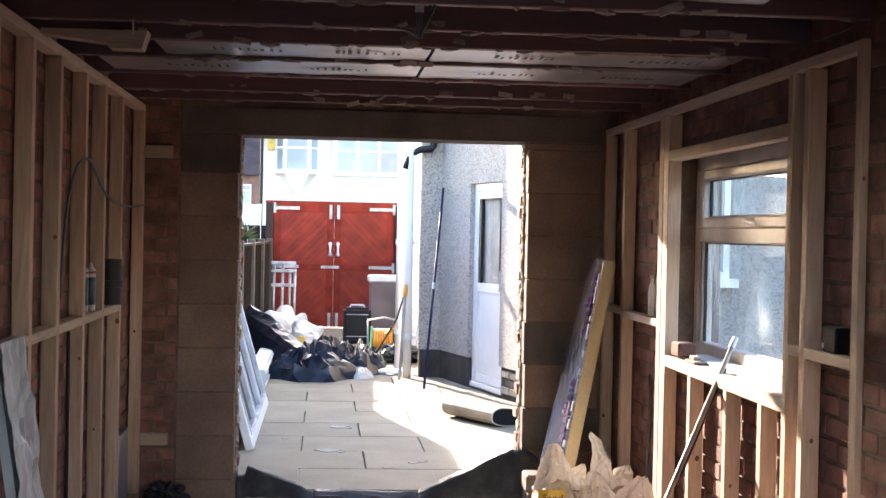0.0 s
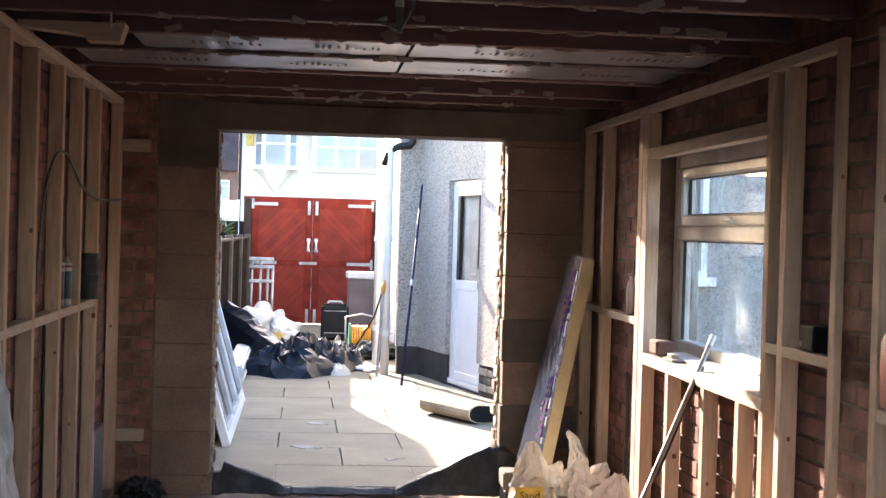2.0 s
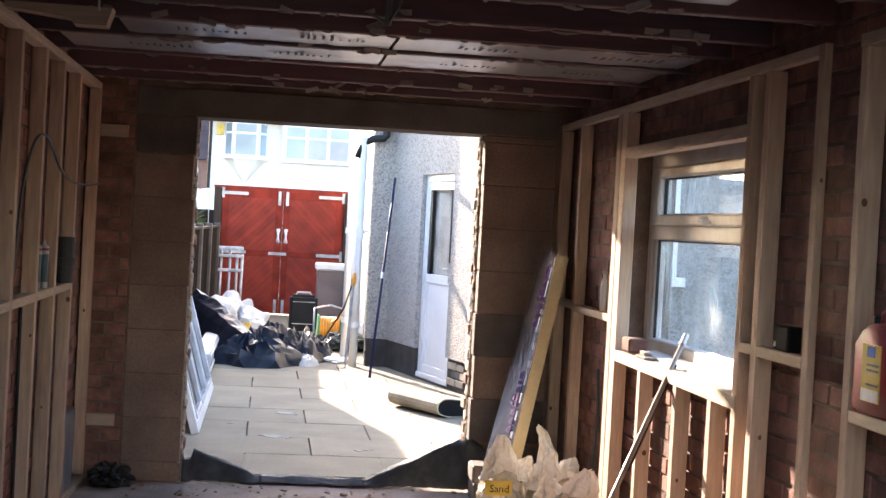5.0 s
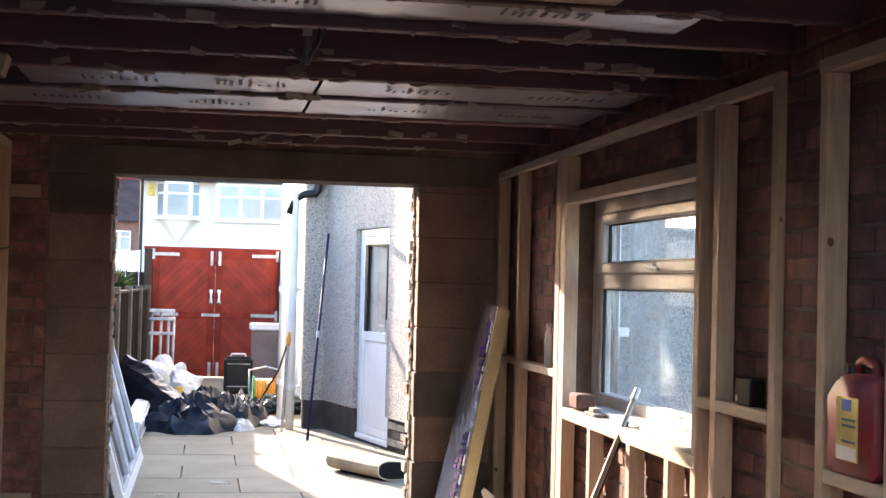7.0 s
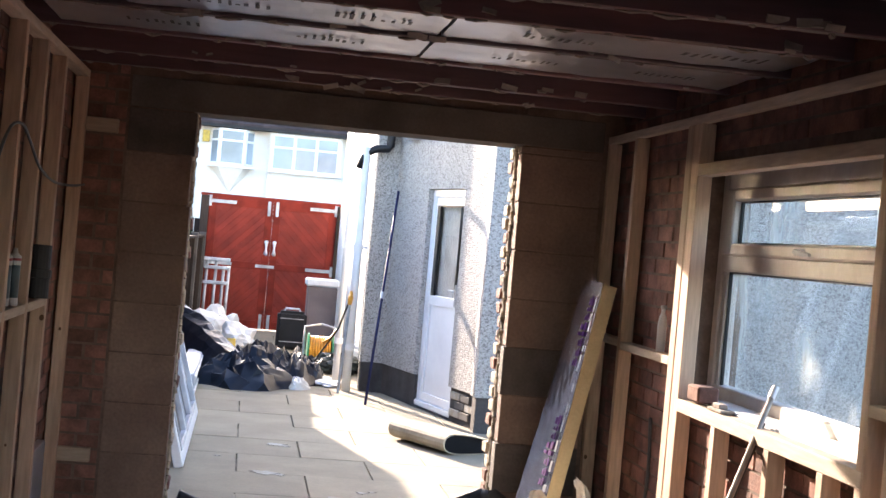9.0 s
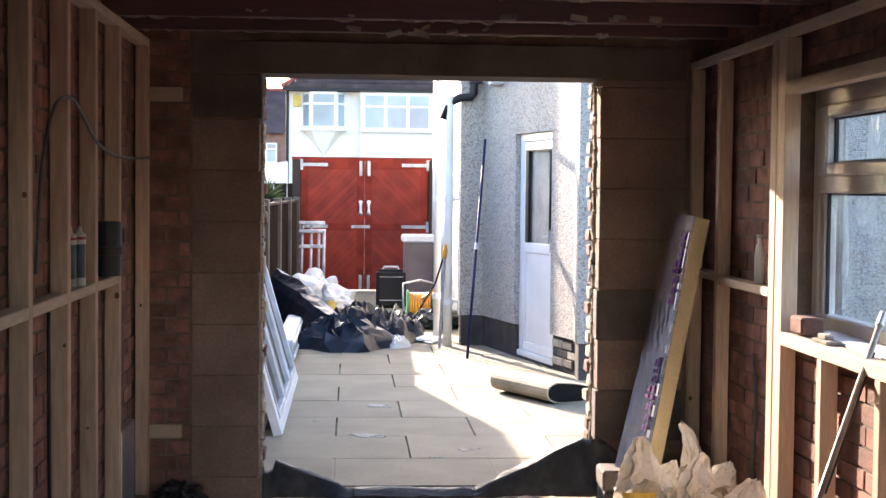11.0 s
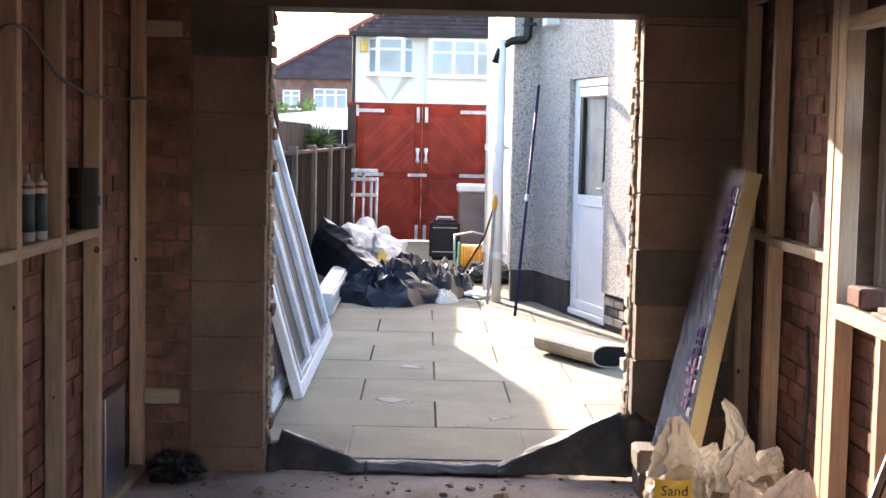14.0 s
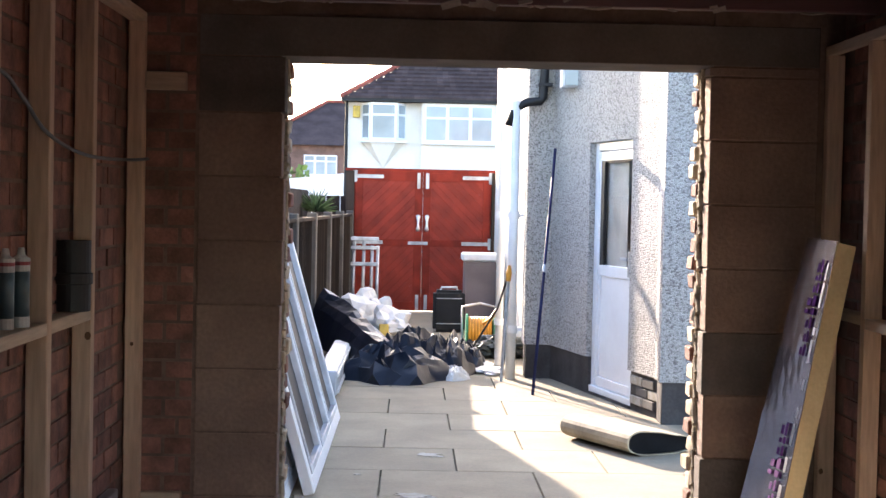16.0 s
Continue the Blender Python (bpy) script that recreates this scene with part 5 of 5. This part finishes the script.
tagged(yp, "crumpled yellow packet against the sacks", "packet")

# folding trestle
ts = thing("trestle", "folded galvanised steel trestle standing by the fence", "trestle", (-0.92, 11.6, 0.01))
for x in (-0.12, 0.0, 0.1, 0.17):
    bm = bmesh.new()
    tube(bm, [(x, 0, 0), (x + 0.01, 0.02, 1.08 if x < 0.1 else 1.0)], 0.02, 8)
    part("leg", bm, GALV, ts, smooth=True)
for z in (1.06, 0.95, 0.75, 0.3):
    solid("cross_bar", [(-0.15, 0.19, -0.025, 0.03, z, z + 0.045)], GALV, ts, "", 0.006)

sc = thing("suitcase", "black fabric suitcase standing on the paving", "suitcase", (0.13, 11.2, 0.012))
bm = bmesh.new()
box(bm, -0.19, 0.19, -0.12, 0.12, 0, 0.5)
bevel(bm, 0.04, 3)
part("body", bm, mat("black_fabric", (0.012, 0.012, 0.013), 0.85, bump=0.4, bscale=120), sc)
bm = bmesh.new()
tube(bm, [(-0.1, 0, 0.49), (-0.09, 0, 0.53), (0.09, 0, 0.53), (0.1, 0, 0.49)], 0.014, 8)
part("handle", bm, POLY, sc, "pale handle")
for z in (0.1, 0.4):
    solid("zip", [(-0.15, 0.15, -0.124, -0.121, z, z + 0.01)], GALV, sc, "", 0)
cb = thing("storage_cabinet", "brown-grey cabinet with a pale lid by the wall", "cabinet", (0.5, 11.55, 0.012))
solid("body", [(-0.19, 0.2, -0.2, 0.2, 0, 0.84)], CABINET, cb, "", 0.01)
solid("lid", [(-0.22, 0.22, -0.23, 0.22, 0.84, 0.94)], POLY, cb, "white lid", 0.02)
solid("door_line", [(-0.15, 0.16, -0.206, -0.2, 0.05, 0.8)], CABINET, cb, "", 0.002)
hr = thing("hose_reel", "hose reel wound with yellow hose between green discs", "hose reel", (0.4, 9.0, 0.012))
for x in (-0.15, 0.13):
    bm = bmesh.new()
    tube(bm, [(x, 0, 0.2), (x + 0.02, 0, 0.2)], 0.19, 24)
    part("disc", bm, GREEN, hr, "green plastic disc")
for k in range(8):
    bm = bmesh.new()
    x = -0.115 + k * 0.031
    tube(bm, [(x, 0.15 * math.cos(a), 0.2 + 0.15 * math.sin(a)) for a in (2 * math.pi * i / 20 for i in range(21))], 0.017, 8)
    part("hose_turn", bm, ORANGE, hr, smooth=True)
for x in (-0.19, 0.18):
    bm = bmesh.new()
    tube(bm, [(x, -0.16, 0.0), (x, -0.02, 0.25), (x, 0.02, 0.46), (0, 0.02, 0.5)], 0.013, 8)
    part("stand", bm, GALV, hr, smooth=True)
bm = bmesh.new()
tube(bm, [(0.02, -0.17, 0.3), (0.1, -0.2, 0.36), (0.16, -0.17, 0.45), (0.2, -0.1, 0.5)], 0.018, 8)
part("loose_hose", bm, ORANGE, hr, smooth=True)
bb = part("dark_sack", blob(4, (0.24, 0.22, 0.12), 44, 0.4, 2.5, 0.2), mat("dark_green_sack", (0.02, 0.028, 0.024), 0.6), None)
bb.location = (0.58, 8.5, 0.01)
tagged(bb, "low dark green sack by the drainpipe", "sack")
for i, (x, y, sx) in enumerate(((0.27, 7.6, 0.2), (0.4, 7.2, 0.14))):
    b = part("paper_scrap", blob(4, (sx, 0.24, 0.025), 50 + i, 0.4, 1.6, 0.3), POLY, smooth=True)
    b.location = (x, y, 0.012)
    tagged(b, "crumpled white paper scrap on the paving", "paper", "paper scraps")
sp = thing("garden_fork", "garden tool with an orange grip leaning on the pipes", "garden tool", (0.47, 6.55, 0.012))
bm = bmesh.new()
tube(bm, [(0, 0, 0), (0.05, 0.12, 0.86)], 0.014, 8)
part("shaft", bm, GALV, sp)
bm = bmesh.new()
tube(bm, [(0.05, 0.12, 0.86), (0.055, 0.13, 0.93), (0.06, 0.14, 1.0)], [0.02, 0.028, 0.012], 8)
part("grip", bm, ORANGE, sp, "orange grip")
bm = bmesh.new()
tube(bm, [(0.07, 0.14, 0.97), (-0.02, 0.4, 0.6), (-0.2, 1.0, 0.2)], 0.01, 8)
part("lead", bm, BLACKPL, sp)
po = thing("blue_pole", "thin dark blue pole leaning against the house wall", "pole", (0.672, 5.72, 0.012))
bm = bmesh.new()
tube(bm, [(0, 0, 0), (0.23, 0.92, 2.02)], 0.013, 8)
part("shaft", bm, BLUEPOLE, po, smooth=True)
bm = bmesh.new()
tube(bm, [(0.11, 0.44, 0.97), (0.118, 0.47, 1.03)], 0.02, 8)
part("joint", bm, GALV, po, "metal joint")

# roll of flooring
ro = thing("flooring_roll", "flattened roll of cream-backed flooring on the paving", "roll", (1.075, 3.42, 0.012))
ro.rotation_euler = (0, 0, radians(-63))
outl = []
for k in range(24):
    a = 2 * math.pi * k / 24
    ca, sa = math.cos(a), math.sin(a)
    outl.append((0.24 * (abs(ca) ** 0.6) * (1 if ca > 0 else -1), 0.085 + 0.085 * (abs(sa) ** 0.8) * (1 if sa > 0 else -1) - (0.03 * math.exp(-((ca - 0.1) ** 2) * 6) if sa > 0 else 0)))
outl = [(x * 1.08, z * (1 - 0.32 * min(1.0, max(0.0, x / 0.2)))) for x, z in outl]
inn = [(x * 0.96, 0.006 + z * 0.9) for x, z in outl]
bm = bmesh.new()
vo = [[bm.verts.new((y, x, z)) for x, z in outl] for y in (-0.375, 0.375)]
vi = [[bm.verts.new((y, x, z)) for x, z in inn] for y in (-0.375, 0.375)]
for k in range(24):
    j = (k + 1) % 24
    bm.faces.new((vo[0][k], vo[0][j], vo[1][j], vo[1][k]))
    bm.faces.new((vo[0][k], vo[0][j], vi[0][j], vi[0][k]))
    bm.faces.new((vo[1][k], vo[1][j], vi[1][j], vi[1][k]))
part("outer_face", bm, LINO_TOP, ro)
bm = bmesh.new()
vi = [[bm.verts.new((y, x, z)) for x, z in inn] for y in (-0.35, 0.35)]
for k in range(24):
    j = (k + 1) % 24
    bm.faces.new((vi[0][k], vi[0][j], vi[1][j], vi[1][k]))
bm.faces.new([v for v in vi[0]])
bm.faces.new([v for v in vi[1]])
part("dark_inside", bm, LINO_DARK, ro, "dark rolled layers")

# beyond the gate and fence
lw = thing("boundary_wall", "white painted wall with a sloping top beyond the fence", "wall", (-3.6, 22, 0))
bm = bmesh.new()
prism(bm, [(-1.6, 0), (1.9, 0), (1.9, 2.1), (1.6, 2.05), (-1.6, 1.72)], 0, 0.25)
part("wall", bm, PVC, lw)
f2 = thing("fence", "reddish brown timber fence panel beside the gate", "fence", (-1.75, 14.35, 0))
for k in range(6):
    solid("board", [(-0.6 + k * 0.2, -0.41 + k * 0.2, 0, 0.02, 0.0, 1.62)], FENCE, f2, "", 0)
pt = thing("spiky_plant", "spiky leaved shrub rising above the fence", "plant", (-1.6, 13.0, 0))
bm = bmesh.new()
tube(bm, [(0, 0, 0), (0.02, 0, 0.8), (0, 0, 1.45)], [0.05, 0.04, 0.03], 8)
part("trunk", bm, FENCE, pt)
bm = bmesh.new()
r2 = random.Random(3)
for k in range(60):
    a, el, L = r2.uniform(0, 6.28), r2.uniform(0.1, 1.4), r2.uniform(0.25, 0.45)
    d = Vector((math.cos(a) * math.cos(el), math.sin(a) * math.cos(el), math.sin(el)))
    s = d.cross(Vector((0, 0, 1))).normalized() * 0.018
    b0 = Vector((0, 0, 1.4))
    vs = [bm.verts.new(q) for q in (b0 - s * 0.5, b0 + s * 0.5, b0 + d * L * 0.5 + s, b0 + d * L - Vector((0, 0, 0.06)), b0 + d * L * 0.5 - s)]
    bm.faces.new(vs)
tagged(part("leaves", bm, LEAF, pt, "narrow pointed leaves"), kind="stuff")
hd = thing("hedge", "yellow-green clipped hedge beyond the fence", "hedge", (-4.6, 26, 0))
bm = bmesh.new()
for k in range(1500):
    p = Vector((r2.uniform(-1.5, 1.9), r2.uniform(-0.4, 0.4), r2.uniform(-0.05, 2.35)))
    p.z = min(p.z, 2.2 + 0.25 * noise.noise((p.x * 2, 0, 0)))
    d = Vector((r2.uniform(-1, 1), r2.uniform(-1, 1), r2.uniform(-1, 1))).normalized() * 0.09
    e = d.orthogonal().normalized() * 0.06
    bm.faces.new([bm.verts.new(q) for q in (p - d, p + e, p + d, p - e)])
tagged(part("leaves", bm, HEDGE, hd), kind="stuff")
road = struct("road", [(-60, 60, 17.5, 30.5, -0.06, -0.04)], mat("asphalt_road", (0.06, 0.06, 0.062), 0.9, var=0.2, bump=0.3), "grey asphalt street beyond the gate")
struct("backdrop", [(-140, 140, 120, 121, -1, 7.5)], mat("far_town", (0.16, 0.17, 0.16), 0.95, scale=0.1, bscale=1), "far dark line of houses and trees")

# ---- bricks and blocks of the room's walls ----
brick_meshes = []
for k in range(5):
    bm = bmesh.new()
    r3 = random.Random(k)
    vs = box(bm, -0.011, 0.05, -0.1065, 0.1065, -0.0315, 0.0315)
    for v in vs:
        v.co += Vector((r3.uniform(-0.002, 0.003), r3.uniform(-0.004, 0.004), r3.uniform(-0.003, 0.003)))
    bevel(bm, 0.004)
    me = finish(bm, "brick")
    me.materials.append(BRICK)
    brick_meshes.append(me)


def brick_wall(wall, x, face, y0, y1, near0, near1, hole=None):
    """Courses of bricks on a side wall; those of the nearest stretch are single, the rest joined."""
    bm = bmesh.new()
    r = random.Random(int(abs(x) * 100))
    for c in range(32):
        z = 0.0375 + c * 0.075
        if z > TOP - 0.04:
            break
        y = y0 + (0.1125 if c % 2 else 0.0)
        while y < y1:
            if not (hole and hole[0] - 0.1 < y < hole[1] + 0.1 and hole[2] - 0.03 < z < hole[3] + 0.03) and y + 0.11 < y1:
                if near0 < y < near1:
                    ob = new("brick", brick_meshes[r.randrange(5)])
                    ob.matrix_basis = pose(x, y, z, 0, 0, 0 if face > 0 else 180)
                    ob.parent = wall
                else:
                    s = r.uniform(-0.003, 0.003)
                    box(bm, min(x - face * 0.011 + s, x + face * 0.05), max(x - face * 0.011 + s, x + face * 0.05), y - 0.1065, y + 0.1065, z - 0.0315, z + 0.0315)
            y += 0.225
    tagged(part("bricks", bm, BRICK_IS, wall), kind="stuff")


brick_wall(bpy.data.objects["wall_right"], BR + 0.002, 1, -7.0, 0.0, -5.0, -3.25, (WY0, WY1, WZ0, WZ1))
brick_wall(bpy.data.objects["wall_left"], BL - 0.002, -1, -6.2, 0.0, -4.3, -2.3)

endw = bpy.data.objects["wall_front"]


def end_blocks(x0, x1, joints, darks, edge):
    for i, (z0, z1) in enumerate(zip(joints, joints[1:])):
        ob = solid("block", [(x0 + (rng.uniform(-0.006, 0.006) if edge < 0 else 0), x1 + (rng.uniform(-0.006, 0.006) if edge > 0 else 0), 0.0 + rng.uniform(-0.003, 0.003), 0.1, z0 + 0.003, z1 - 0.003)],
                   BLOCK_DARK if i in darks else BLOCK, endw, "", 0.003)


end_blocks(-1.165, OPX0, [0.0, 0.114, 0.366, 0.618, 0.87, 1.122, 1.374, 1.626, 1.878, 2.098], (8,), 1)
end_blocks(OPX1, 1.27, [0.0, 0.042, 0.294, 0.546, 0.798, 1.05, 1.302, 1.554, 1.806, 2.058, 2.098], (4, 2), -1)
bm = bmesh.new()
for c in range(31):
    z = 0.0375 + c * 0.075
    for a, b in (((-1.45, -1.29), (-1.28, -1.172)) if c % 2 else ((-1.45, -1.235), (-1.225, -1.172))):
        box(bm, a, b - 0.006, -0.003 + rng.uniform(-0.003, 0.002), 0.08, z - 0.031, z + 0.031)
tagged(part("bricks", bm, BRICK_IS, endw), kind="stuff")
# broken brick ends and smeared mortar of the cut jambs, outer leaf
for x, sg in ((OPX0 + 0.012, 1), (OPX1 - 0.012, -1)):
    for c in range(28):
        z = 0.0375 + c * 0.075
        reach = rng.uniform(-0.012, 0.008)
        bm = bmesh.new()
        xa, xb = sorted((x - sg * 0.06, x + sg * reach))
        vs = box(bm, xa, xb, 0.2, 0.302, z - 0.03, z + 0.03)
        for v in vs:
            v.co += Vector((rng.uniform(-0.005, 0.005), rng.uniform(-0.004, 0.002), rng.uniform(-0.004, 0.004)))
        bevel(bm, 0.006)
        part("cut_brick", bm, PALE_MORTAR if rng.random() < 0.5 else BRICK, endw)
    bm = bmesh.new()
    for c in range(60):
        z = c * 0.035
        s = rng.uniform(0.008, 0.02)
        tube(bm, [(x - sg * 0.012, 0.13 + rng.uniform(-0.03, 0.05), z), (x - sg * 0.01, 0.15, z + 0.05)], [s, s * 0.6], 6)
    tagged(part("mortar_smears", bm, PALE_MORTAR, endw, "pale broken mortar"), kind="stuff")
# plaster splashes on the paving
for x, y, s in ((-0.2, 2.95, 0.075), (-0.13, 2.9, 0.03), (-0.3, 1.75, 0.075), (-0.2, 1.7, 0.03), (0.35, 1.3, 0.02), (0.28, 1.25, 0.03), (-0.6, 2.3, 0.02), (0.1, 1.05, 0.03)):
    bm = bmesh.new()
    ring = [bm.verts.new((s * (1 + 1.1 * noise.noise((math.cos(a) * 3 + x * 9, math.sin(a) * 2, 0))) * math.cos(a), s * 0.8 * (1 + 1.1 * noise.noise((math.cos(a) * 3, math.sin(a) * 3 + y, 3))) * math.sin(a), 0)) for a in (2 * math.pi * i / 24 for i in range(24))]
    f = bm.faces.new(ring)
    ex = bmesh.ops.extrude_face_region(bm, geom=[f])
    bmesh.ops.translate(bm, vec=(0, 0, 0.003), verts=[v for v in ex["geom"] if isinstance(v, bmesh.types.BMVert)])
    o = part("plaster_splash", bm, DUST)
    o.location = (x, y, 0.011)
    tagged(o, "thin white plaster splash on the paving", "splash", "plaster splashes")
# grit and brick chips on the floor near the opening
bm = bmesh.new()
for k in range(150):
    x, y, s = rng.uniform(-1.3, 1.2), -abs(rng.gauss(0, 0.5)) - 0.02, rng.uniform(0.003, 0.012) * (2.2 if rng.random() < 0.08 else 1)
    m = pose(x, y, s * 0.4, rng.uniform(-30, 30), rng.uniform(-30, 30), rng.uniform(0, 180))
    box(bm, -s, s, -s * 0.7, s * 0.7, -s * 0.4, s * 0.4, m)
rb = part("floor_rubble", bm, mat("brick_chips", (0.33, 0.25, 0.2), 0.95, rnd=0.5, island=True))
tagged(rb, "scattered grit and brick chips on the concrete floor", "rubble", kind="stuff")
